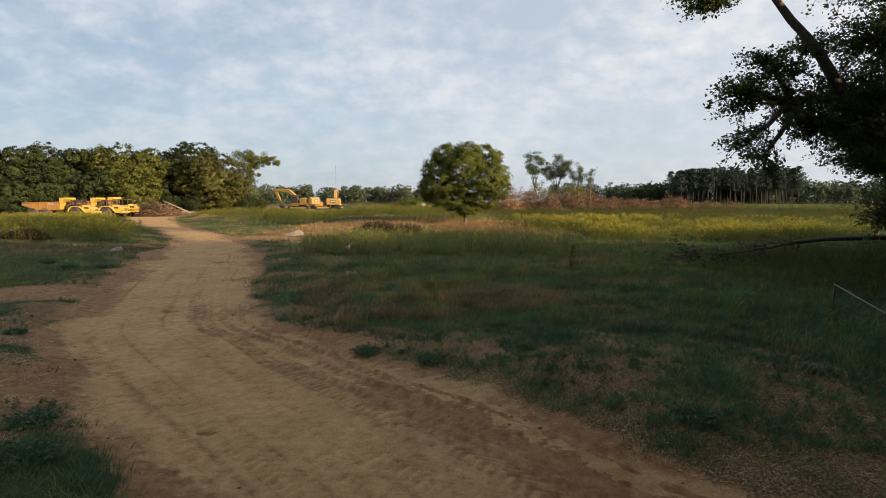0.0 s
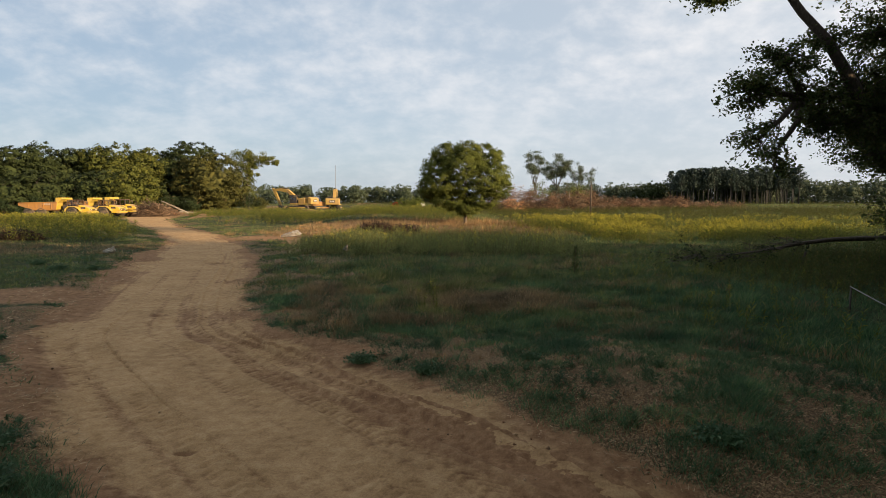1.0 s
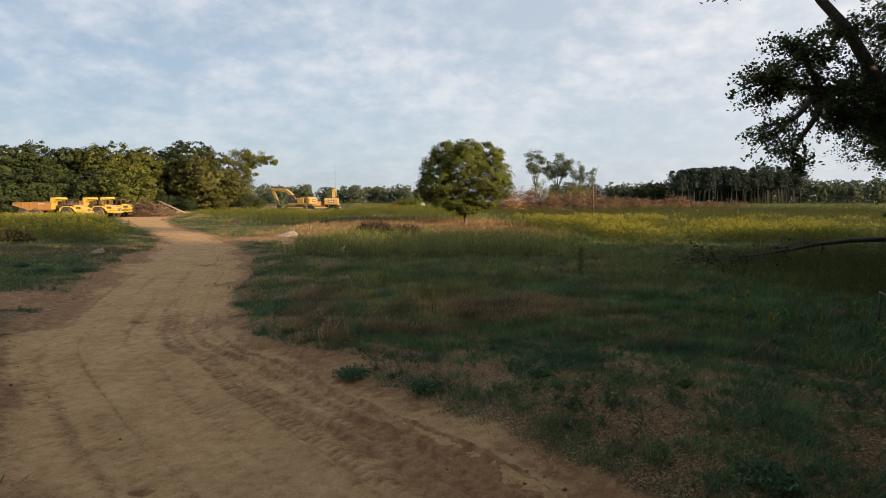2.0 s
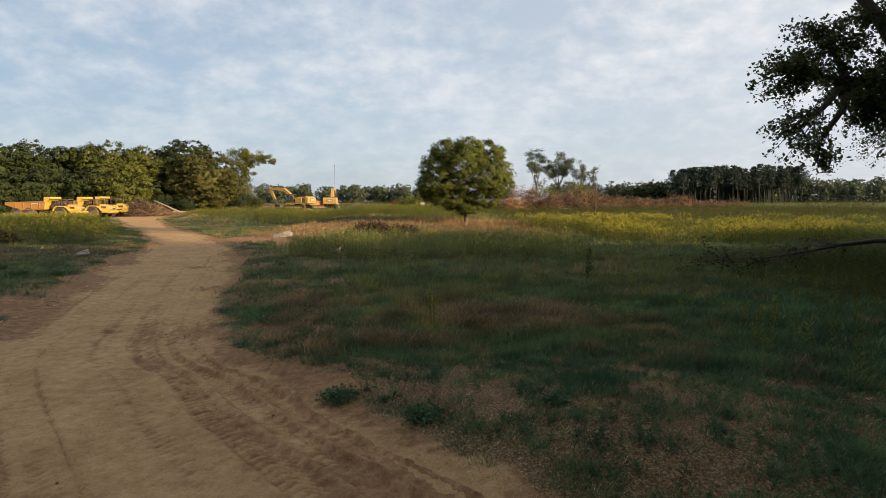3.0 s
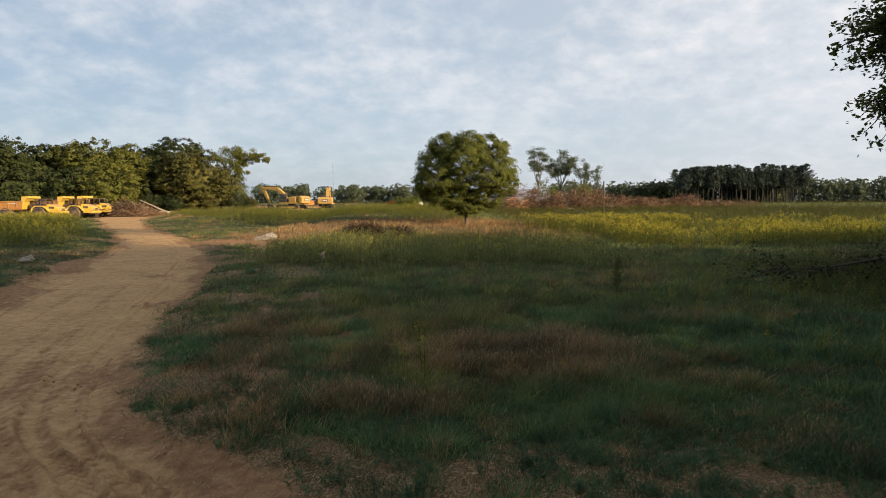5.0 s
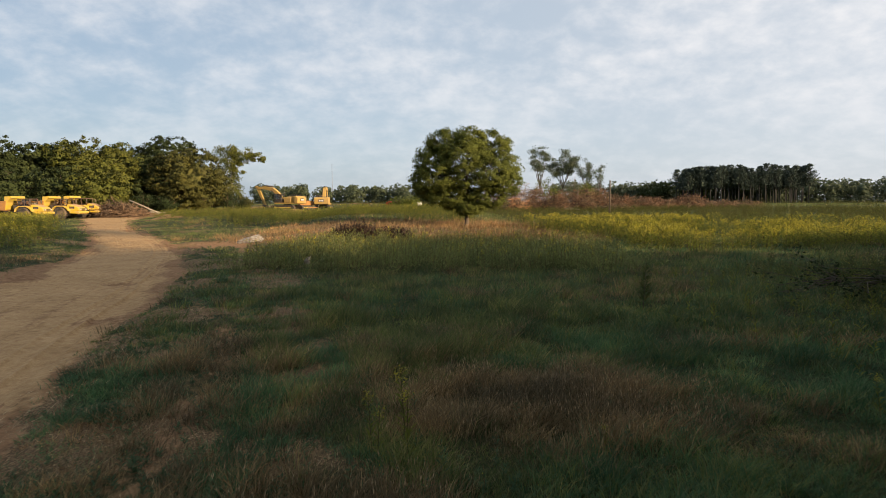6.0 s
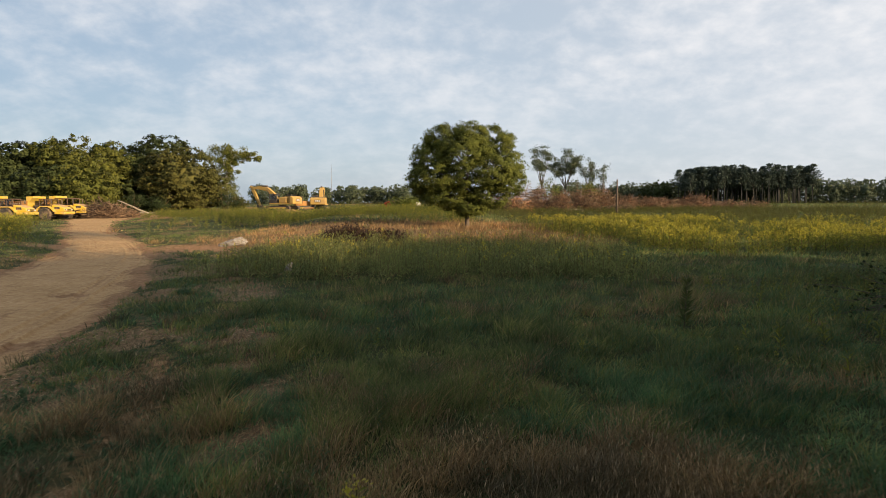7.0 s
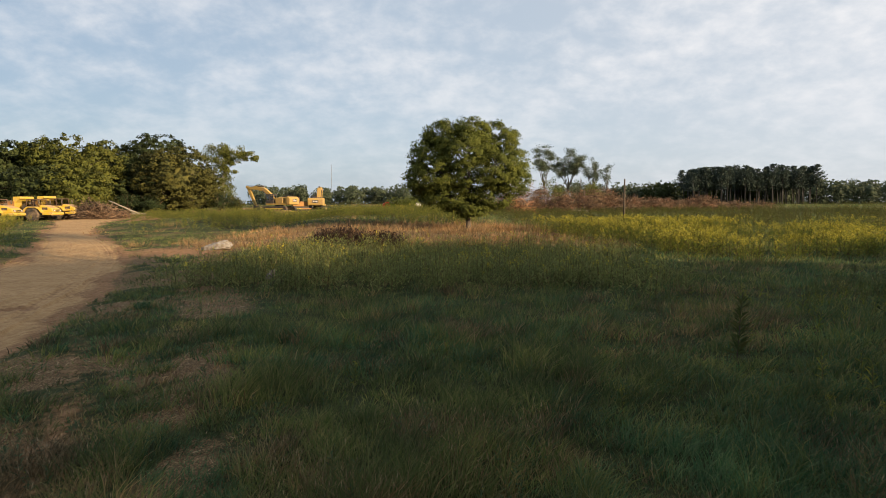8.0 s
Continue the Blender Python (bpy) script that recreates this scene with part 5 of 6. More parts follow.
plant_field("goldenrod_field", p, wr.uniform(0.9, 1.6, len(p)), lush + gold[:1], ROD, "yellow-green weeds on the low bank before the machines", "goldenrod", wr)
p = pick(wr, 6400, -12, 12, 37, 59, lambda x, y: sstep(40, 45, y + 4 * (fbm(x, y, 5, 116) - 0.5) + 0.15 * np.abs(x + 1)) * sstep(58, 53, y) * sstep(-12.5, -9, x) * sstep(13, 8, x) * (1 - np.exp(-((x + 7.1) / 0.5) ** 2 - ((y - 43.6) / 2.4) ** 2)))
plant_field("green_weeds", p, wr.uniform(0.6, 1.4, len(p)) * (0.7 + 0.6 * fbm(p[:, 0], p[:, 1], 2.5, 133)), lush * 2 + gold[:2], ["meadow_weed", "rod_flower", "rod_stem"], "tall green weeds with scattered yellow flower heads", "weeds", wr)
p = pick(wr, 14000, 4, 110, 66, 165, lambda x, y: 0.9 * sstep(5, 12, x + 0.1 * (y - 80)) * sstep(66, 78, y) * (0.2 + fbm(x, y, 9, 117)))
plant_field("green_weeds", p, wr.uniform(0.7, 1.5, len(p)), lush, ["weed_far", "rod_flower", "rod_stem"], "green weeds over the far field", "weeds", wr)
p = pick(wr, 9000, -60, 240, 160, 330, lambda x, y: 0.55 * sstep(0.35, 0.55, fbm(x, y, 14, 134)))
plant_field("green_weeds", p, wr.uniform(1.0, 1.9, len(p)), lush[:3], ["weed_far", "rod_flower", "rod_stem"], "green weeds over the far field", "weeds", wr)
p = pick(wr, 3600, -50, 10, 104, 150, lambda x, y: 0.8 * sstep(104, 112, y) * (0.2 + fbm(x, y, 9, 117)))
plant_field("green_weeds", p, wr.uniform(0.7, 1.3, len(p)), lush, ROD, "yellow-green weeds before the felled ground", "weeds", wr)
p = pick(wr, 900, 7, 20, 15, 40, lambda x, y: 0.6 * sstep(7, 11, x) * (0.2 + fbm(x, y, 3, 118)))
plant_field("green_weeds", p, wr.uniform(0.45, 0.85, len(p)), lush, ROD, "shaded weeds under the old tree", "weeds", wr)
broad = [weed_shape(wr, 1.0, 16, 0.55, 0, 0.12) for _ in range(6)]
p = pick(wr, 9000, -9, 12, 8, 20, lambda x, y: 0.15 + 0.9 * sstep(0.46, 0.54, 0.3 * fbm(x, y, 1.5, 97) + 0.7 * fbm(x, y, 0.5, 98)))
plant_field("low_weeds", p, wr.uniform(0.07, 0.17, len(p)), broad, ["weed_leaf", "rod_flower", "rod_stem"], "low blue-green weeds between straw patches", "weeds", wr)
p = pick(wr, 9000, -34, -3, 15, 60, lambda x, y: sstep(7, 2, -road_in(x, y)) * (0.04 + 0.9 * sstep(0.5, 0.6, fbm(x, y, 1.8, 132))))
plant_field("low_weeds", p, wr.uniform(0.08, 0.2, len(p)), broad, ["weed_leaf", "rod_flower", "rod_stem"], "low blue-green weeds along the road verge", "weeds", wr)
p = pick(wr, 2600, -8, 15, 16, 44, lambda x, y: 0.2 + 0.8 * sstep(0.45, 0.6, fbm(x, y, 2.5, 121)))
plant_field("green_weeds", p, wr.uniform(0.22, 0.5, len(p)), lush, ["weed_leaf", "rod_flower", "rod_stem"], "scattered weed stems in the meadow grass", "weeds", wr)
p = pick(wr, 800, -34, -14, 22, 50, lambda x, y: 0.25 * sstep(46, 30, y) * (x < road_edges(y)[0] - 1.2) * fbm(x, y, 3, 119))
plant_field("green_weeds", p, wr.uniform(0.3, 0.6, len(p)), lush, ROD, "low weeds on the near verge", "weeds", wr)


def single_weed(name, at, h, shape, label, category, group="", mats=ROD):
    v, f, m = shape
    ob = new(name, mesh_np(name, v * h, [f], mats, m))
    ob.location = (*at, float(land(*at)) - 0.02)
    return tagged(ob, label, category, group)


p = pick(wr, 6000, 11.5, 36, 22, 44, lambda x, y: sstep(12, 19, x) * sstep(45, 37, y) * (0.35 + fbm(x, y, 3, 120)))
plant_field("shade_undergrowth", p, wr.uniform(0.45, 1.0, len(p)) * (0.8 + 0.06 * np.maximum(0, p[:, 0] - 14)), lush, ["leaf_near", "rod_flower", "rod_stem"], "dark undergrowth below the old tree", "undergrowth", wr)


def straw():
    """Dead stalks lying flat on the cropped ground."""
    r = np.random.default_rng(94)
    n = 66000
    y = r.uniform(6, 40, n)
    x = r.uniform(-1, 1, n) * (0.8 * y + 2)
    d = reach_of(x, y)
    k = (r.uniform(0, 1, n) < dryness(x, y) * np.minimum(1, (11 / d) ** 1.3)) & (road_in(x, y) < -0.05) & (y < 45)
    x, y, d = x[k], y[k], d[k]
    m = len(x)
    a = r.uniform(0, 6.28, m)
    L = r.uniform(0.05, 0.19, m) * (d / 8) ** 0.4
    z = land(x, y)
    root = np.stack([x, y, z + r.uniform(0.0, 0.025, m)], -1)
    tip = root + np.stack([L * np.cos(a), L * np.sin(a), r.uniform(-0.01, 0.06, m)], -1)
    w = 0.006 * d / 8
    side = np.stack([-np.sin(a), np.cos(a), 0.5 + 0 * a], -1) * w[:, None]
    v = np.stack([root - side, root + side, tip], 1).reshape(-1, 3)
    tagged(new("straw_litter", mesh_np("straw_litter", v, [np.arange(3 * m).reshape(-1, 3)], ["straw"])), "dead straw lying over cropped bare ground", "straw", kind="stuff")


straw()
sr = np.random.default_rng(93)
single_weed("sapling", (6.95, 31.3), 1.6, weed_shape(sr, 1.0, 80, 0.165, 0, 0.03), "upright dark green sapling with whorled leaves", "sapling", "", ["leaf_near", "leaf_near", "bark"])
for at, h in (((-0.27, 20.5), 1.15), ((-0.2, 19.9), 1.0), ((-0.75, 20.3), 0.85), ((-0.62, 19.9), 0.75), ((6.6, 27.6), 0.6), ((7.2, 27.3), 0.55), ((3.4, 27.9), 0.6), ((8.2, 18.6), 1.1), ((7.5, 21.5), 0.8), ((10.3, 21.5), 0.9), ((11.4, 20.4), 0.95), ((11.0, 18.8), 0.9), ((12.3, 19.3), 0.85), ((-1.2, 29.4), 0.55), ((0.6, 31.2), 0.5), ((2.6, 20.1), 0.5)):
    single_weed("goldenrod_plant", at, h, weed_shape(sr, 1.0, 22, 0.14, 70, 0.1, plume=0.13, floret=0.8), "single goldenrod with bright yellow plumes in the meadow", "goldenrod", "single goldenrods")


def low_clump(at, w, h, mat, seed, label):
    r = np.random.default_rng(seed)
    base = new("weed_clump")
    base.location = (at[0], at[1], float(land(*at)) - 0.02)
    n = int(520 * w)
    a, q = r.uniform(0, 6.28, n), np.sqrt(r.uniform(0, 1, n)) * w * 0.5
    root = np.stack([q * np.cos(a) * 0.5, q * np.sin(a) * 0.5, 0 * a], -1)
    tip = np.stack([q * np.cos(a) * 1.2, q * np.sin(a) * 1.2, h * (1 - 0.5 * (q / (w * 0.5)) ** 2) * r.uniform(0.6, 1.1, n)], -1)
    v, f = blades(root, tip, np.full(n, 0.009), r)
    part_np("grass_tuft", mesh_np("blades", v, [f], [mat]), base)
    cs = root + (tip - root) * r.uniform(0.3, 1, (n, 1))
    v, f = leaves(cs, np.tile([0, 0, 0.8], (n, 1)), 0.055, r)
    part_np("foliage", mesh_np("leaves", v, [f], [mat]), base)
    return tagged(base, label, "weeds", "weed clumps")


for k, (x, y, w, h) in enumerate([(-1.95, 15.0, 1.0, 0.35), (-0.3, 13.4, 0.8, 0.4), (-5.4, 21.6, 0.8, 0.45), (1.9, 13.1, 0.5, 0.3), (4.1, 9.2, 0.9, 0.3), (-7.0, 9.6, 1.0, 0.35), (-6.2, 8.3, 1.2, 0.35), (-12.9, 17.2, 0.7, 0.3), (-21.5, 33.0, 1.0, 0.5), (-19.6, 33.2, 0.8, 0.5), (-24, 35, 1.0, 0.5), (-9.6, 38.0, 0.6, 0.4)]):
    low_clump((x, y), w * 0.9, h * 0.75, "weed_leaf", 700 + k, "low dark green weed clump on bare earth")


def dark_heap(at, w, h, seed, label):
    r = np.random.default_rng(seed)
    base = new("dead_weed_heap")
    base.location = (at[0], at[1], float(land(*at)) - 0.03)
    n = 1500
    a, q = r.uniform(0, 6.28, n), np.sqrt(r.uniform(0, 1, n))
    root = np.stack([q * np.cos(a) * w * 0.5, q * np.sin(a) * 0.8, 0 * a], -1)
    tip = root + np.stack([r.normal(0, 0.25, n), r.normal(0, 0.25, n), h * np.sqrt(np.maximum(0.05, 1 - q ** 2)) * r.uniform(0.5, 1.1, n)], -1)
    v, f = blades(root, tip, np.full(n, 0.035), r)
    part_np("stalk_mass", mesh_np("stems", v, [f], ["dark_weed"]), base)
    cs = root + (tip - root) * r.uniform(0.3, 1, (n, 1))
    v, f = leaves(cs, np.tile([0, 0, 0.6], (n, 1)), 0.16, r)
    part_np("foliage", mesh_np("leaves", v, [f], ["dark_weed"]), base)
    tagged(base, label, "weeds")


dark_heap((-6.6, 58.9), 5.2, 1.75, 731, "heap of dark dead weeds in fawn grass")
dark_heap((-3.6, 58.8), 3.4, 1.35, 732, "tangle of dark dead stems in fawn grass")
dark_heap((-37.5, 52.0), 4.5, 1.0, 733, "dark dead weeds below the goldenrod")


# ---- stones, posts ----
def stone(at, size, turn, seed, label, sink=0.25, name="rock", mat="stone"):
    bm = bmesh.new()
    bmesh.ops.create_icosphere(bm, subdivisions=4, radius=1.0)
    off = Vector((seed * 3.1, seed, 0))
    for v in bm.verts:
        c = v.co.copy()
        k = 1 + 0.32 * noise.noise(c * 1.1 + off) + 0.24 * noise.noise(c * 2.7 + off) + 0.13 * noise.noise(c * 6 + off) + 0.06 * noise.noise(c * 13 + off)
        c *= k
        cut = noise.cell(c * 1.6 + off) * 0.12
        c = Vector([e / (1 + abs(e) ** 3) ** 0.25 for e in c]) * (1 + cut)
        v.co = Vector((c.x * size[0], c.y * size[1], c.z * size[2] * (0.75 + 0.35 * c.x) + 0.4 * c.x * size[2]))
    ob = part(name, bm, mat, None)
    ob.matrix_basis = pose(at[0], at[1], float(land(*at)) + size[2] * (1 - sink) * 0.6, 0, 0, turn)
    return tagged(ob, label, "rock")


stone((-15.1, 58.5), (1.15, 0.6, 0.42), 12, 1, "large pale grey limestone slab in the grass")
stone((-23.4, 41.4), (0.5, 0.3, 0.24), -6, 2, "flat pale stone on the verge", -0.7, mat="stone_pale")
stone((-7.5, 45.3), (0.24, 0.22, 0.3), 20, 3, "small pale weathered stone among green weeds", 0.0)
stone((-8.3, 45.9), (0.14, 0.12, 0.14), 20, 5, "small pale weathered stone among green weeds", 0.1)
stone((-14.2, 15.6), (0.3, 0.2, 0.14), 30, 4, "small pale stone at the road edge")


def pole(name, at, h, rad, mat, label, category, lean=0.0):
    g = Geo()
    g.tube([(0, 0, -0.3), (lean * 0.5, 0, h * 0.5), (lean, 0, h)], [rad, rad * 0.92, rad * 0.8], 10)
    ob = new(name, g.mesh(name, [mat]))
    ob.location = (*at, float(land(*at)))
    return tagged(ob, label, category)


pole("wooden_post", (22.9, 91.0), 5.5, 0.11, "post", "tall slim dark wooden post in the field", "post")
pole("radio_mast", (-88, 480), 31.5, 0.16, "galv", "thin distant grey radio mast above the trees", "mast")
pole("stake", (15.6, 58.5), 0.9, 0.06, "post", "short dark stake in the goldenrod", "stake")
pole("stake", (3.1, 45.8), 0.8, 0.05, "post", "short dark stake in the green weeds", "stake", 0.12)


def pipe_rail():
    base = new("pipe_rail")
    base.location = (13.6, 20.0, float(land(13.6, 20.0)))
    top = 0.9 - base.location.z
    g = Geo(); g.tube([(0, 0, -0.2), (0, 0, top)], [0.03, 0.03], 8)
    part_np("post", g.mesh("post", ["steel"]), base, "dark upright pipe")
    g = Geo(); g.tube([(0.03, 0.08, top + 0.02), (-1.0, -2.4, top), (-3.0, -7.2, top - 0.02)], [0.015, 0.015, 0.015], 8)
    part_np("rail", g.mesh("rail", ["galv"]), base, "long straight grey pipe")
    g = Geo(); g.tube([(-3.0, -7.2, -0.5), (-3.0, -7.2, top - 0.04)], [0.03, 0.03], 8)
    part_np("post", g.mesh("post", ["steel"]), base, "dark upright pipe")
    tagged(base, "grey metal pipe rail on posts in weeds", "rail")


pipe_rail()


# ---- brush heaps of the felling ----
def brush_heap(at, w, h, d, twig_n, rust_n, seed, label, split_n=0, name="brush_heap", rust="leaf_rust"):
    r = np.random.default_rng(seed)
    base = new(name)
    base.location = (at[0], at[1], float(land(*at)) - 0.05)

    def sticks(n, length, rad):
        g = Geo()
        for _ in range(n):
            a, q = r.uniform(0, 6.28), math.sqrt(r.uniform(0, 1))
            c = np.array([q * math.cos(a) * w * 0.45, q * math.sin(a) * d * 0.45, 0])
            c[2] = r.uniform(0.1, 0.9) * h * math.sqrt(max(0.05, 1 - q * q))
            v = r.normal(0, 1, 3) * [1, 0.7, 0.42]; v /= np.linalg.norm(v)
            L = length * r.uniform(0.5, 1.3)
            e0, e1 = c - v * L / 2, c + v * L / 2
            e0[2], e1[2] = max(e0[2], 0.02), max(e1[2], 0.02)
            g.tube(curve_pts(e0, e1, r.normal(0, 0.06), r, 4, 0.05), np.array([1, 0.85, 0.6, 0.3]) * rad * r.uniform(0.5, 1.3), 4)
        return g

    tagged(part_np("brushwood", sticks(twig_n, 2.6, 0.055).mesh("brushwood", ["twig"]), base), kind="stuff")
    if split_n:
        tagged(part_np("split_timber", sticks(split_n, 2.8, 0.085).mesh("split_timber", ["split"]), base, "fresh orange split timber"), kind="stuff")
    bl = [(r.uniform(-0.38, 0.38) * w, r.uniform(-0.3, 0.3) * d, h * 0.4, w * 0.2, d * 0.2, h * 0.45) for _ in range(6)]
    cs, ns = cloud(bl, int(rust_n), 50, r, 0.3, 0.3)
    cs[:, 2] = np.maximum(cs[:, 2], 0.05)
    v, f = leaves(cs, ns, 0.24, r)
    tagged(part_np("withered_foliage", mesh_np("withered_leaves", v, [f], [rust]), base), kind="stuff")
    return tagged(base, label, "brush pile")


HEAPS = [(892, 148, 8, 5.2, 500), (918, 150, 8, 4.6, 420), (938, 153, 7, 4.4, 700), (966, 150, 7, 3.4, 900), (985, 158, 9, 3.6, 700), (1012, 154, 8, 3.6, 500), (1035, 158, 8, 4.2, 1000), (1062, 160, 8, 3.0, 600), (1085, 165, 9, 2.8, 900), (1110, 165, 9, 2.9, 900), (1138, 168, 9, 2.6, 800), (1165, 172, 9, 2.4, 700), (1188, 172, 8, 3.4, 1000), (1215, 178, 9, 2.2, 400), (1245, 182, 10, 2.0, 350), (1285, 190, 12, 1.9, 250), (870, 156, 8, 4.4, 700)]
for k, (px, depth, w, h, rust) in enumerate(HEAPS):
    brush_heap((seen_at(px, depth), depth), w, h * (1.6 if k < 7 else 1.4), 5, 230, rust * 1.6, 800 + k, "heap of felled branches with rust-brown withered leaves")
brush_heap((seen_at(906, 143), 143), 5.5, 4.2, 3, 60, 40, 830, "heap of fresh orange split timber and branches", 70)
brush_heap((seen_at(1062, 148), 148), 9, 1.6, 3, 200, 500, 831, "low heap of dark branches in the field", rust="leaf_dark")
brush_heap((seen_at(272, 113), 113), 8.0, 3.0, 4, 620, 60, 832, "heap of bare brown branches beside parked trucks")
brush_heap((seen_at(300, 118), 118), 5.0, 1.8, 4, 160, 60, 833, "heap of bare brown branches beside parked trucks")


def log(at, to, r0, r1, mat, label, seed):
    r = np.random.default_rng(seed)
    g = Geo()
    a, b = np.array(at, float), np.array(to, float)
    g.tube(curve_pts(a, b, 0.02, r, 7, 0.02) - a, np.linspace(r0, r1, 7), 9)
    ob = new("felled_log", g.mesh("felled_log", [mat]))
    ob.location = a
    tagged(ob, label, "log")


log((seen_at(291, 118), 118, 4.0), (seen_at(338, 119), 119, 1.5), 0.09, 0.2, "bark_pale", "pale felled trunk slanting out of brush", 841)
log((seen_at(322, 121), 121, 1.8), (seen_at(352, 124), 124, 1.5), 0.16, 0.12, "bark_pale", "pale felled trunk lying beside brush", 842)
log((seen_at(985, 149), 149, 1.9), (seen_at(1010, 149), 149, 1.7), 0.13, 0.1, "bark_pale", "pale felled log beside the brush heaps", 843)
log((seen_at(1005, 156), 156, 1.5), (seen_at(1006, 156), 156, 6.5), 0.16, 0.1, "bark_pale", "bare broken stem standing among brush", 844)


# ---- machines ----
def box(bm, c, s, bevel=0.05, rot=None):
    """A bevelled block in the bmesh."""
    r = bmesh.ops.create_cube(bm, size=1.0)
    vs = r["verts"]
    m = Matrix.Translation(c) @ (rot or Matrix.Identity(4)) @ Matrix.Diagonal((*s, 1))
    bmesh.ops.transform(bm, matrix=m, verts=vs)
    if bevel:
        es = list({e for v in vs for e in v.link_edges})
        bmesh.ops.bevel(bm, geom=es, offset=bevel, segments=2, affect="EDGES", profile=0.5)


def prism(bm, outline, y0, y1, bevel=0.04, taper=None):
    """An outline in x and z, drawn out from y0 to y1."""
    a = [bm.verts.new((x, y0, z)) for x, z in outline]
    b = [bm.verts.new((x, y1, z)) for x, z in outline]
    n = len(outline)
    fs = [bm.faces.new(a), bm.faces.new(b[::-1])]
    fs += [bm.faces.new((a[i], b[i], b[(i + 1) % n], a[(i + 1) % n])) for i in range(n)]
    bmesh.ops.recalc_face_normals(bm, faces=bm.faces[:])
    if bevel:
        es = list({e for f in fs for e in f.edges})
        bmesh.ops.bevel(bm, geom=es, offset=bevel, segments=2, affect="EDGES", profile=0.5)


def P(name, mat, parent, fn, label="", smooth=False):
    bm = bmesh.new()
    fn(bm)
    return part(name, bm, mat, parent, label, smooth)


def lathe(bm, profile, c, axis="y", seg=28):
    """A turned body about the y axis: profile of (radius, y)."""
    rings = []
    for rad, yy in profile:
        rings.append([bm.verts.new((c[0] + rad * math.cos(2 * math.pi * i / seg), c[1] + yy, c[2] + rad * math.sin(2 * math.pi * i / seg))) for i in range(seg)])
    for a, b in zip(rings, rings[1:]):
        for i in range(seg):
            bm.faces.new((a[i], a[(i + 1) % seg], b[(i + 1) % seg], b[i]))
    bm.faces.new(rings[0][::-1]); bm.faces.new(rings[-1])
    bmesh.ops.recalc_face_normals(bm, faces=bm.faces[:])


def wheel(parent, c, rad, w, side):
    def tyre(bm):
        lathe(bm, [(rad * 0.56, -w * 0.42), (rad * 0.8, -w * 0.5), (rad * 0.96, -w * 0.44), (rad, -w * 0.3), (rad, w * 0.3), (rad * 0.96, w * 0.44), (rad * 0.8, w * 0.5), (rad * 0.56, w * 0.42)], (0, 0, 0))
        for i in range(22):
            a = 2 * math.pi * i / 22
            for sgn in (-1, 1):
                rot = Matrix.Rotation(-a, 4, "Y") @ Matrix.Rotation(sgn * 0.35, 4, "X")
                box(bm, (rad * 1.0 * math.cos(a + sgn * 0.05), sgn * w * 0.24, rad * math.sin(a + sgn * 0.05)), (rad * 0.05, w * 0.42, rad * 0.11), 0, rot)
    t = P("wheel", "black", parent, tyre, "worn black lugged tyre on a yellow rim")
    t.location = c
    P("rim", "yellow", t, lambda bm: lathe(bm, [(rad * 0.57, -w * 0.3), (rad * 0.57, w * 0.28), (rad * 0.5, w * 0.30), (rad * 0.42, w * 0.12), (rad * 0.2, w * 0.14), (rad * 0.18, w * 0.26), (rad * 0.02, w * 0.27)] if side > 0 else [(rad * 0.02, -w * 0.27), (rad * 0.18, -w * 0.26), (rad * 0.2, -w * 0.14), (rad * 0.42, -w * 0.12), (rad * 0.5, -w * 0.30), (rad * 0.57, -w * 0.28), (rad * 0.57, w * 0.3)], (0, 0, 0)), "dusty yellow rim")
    return t


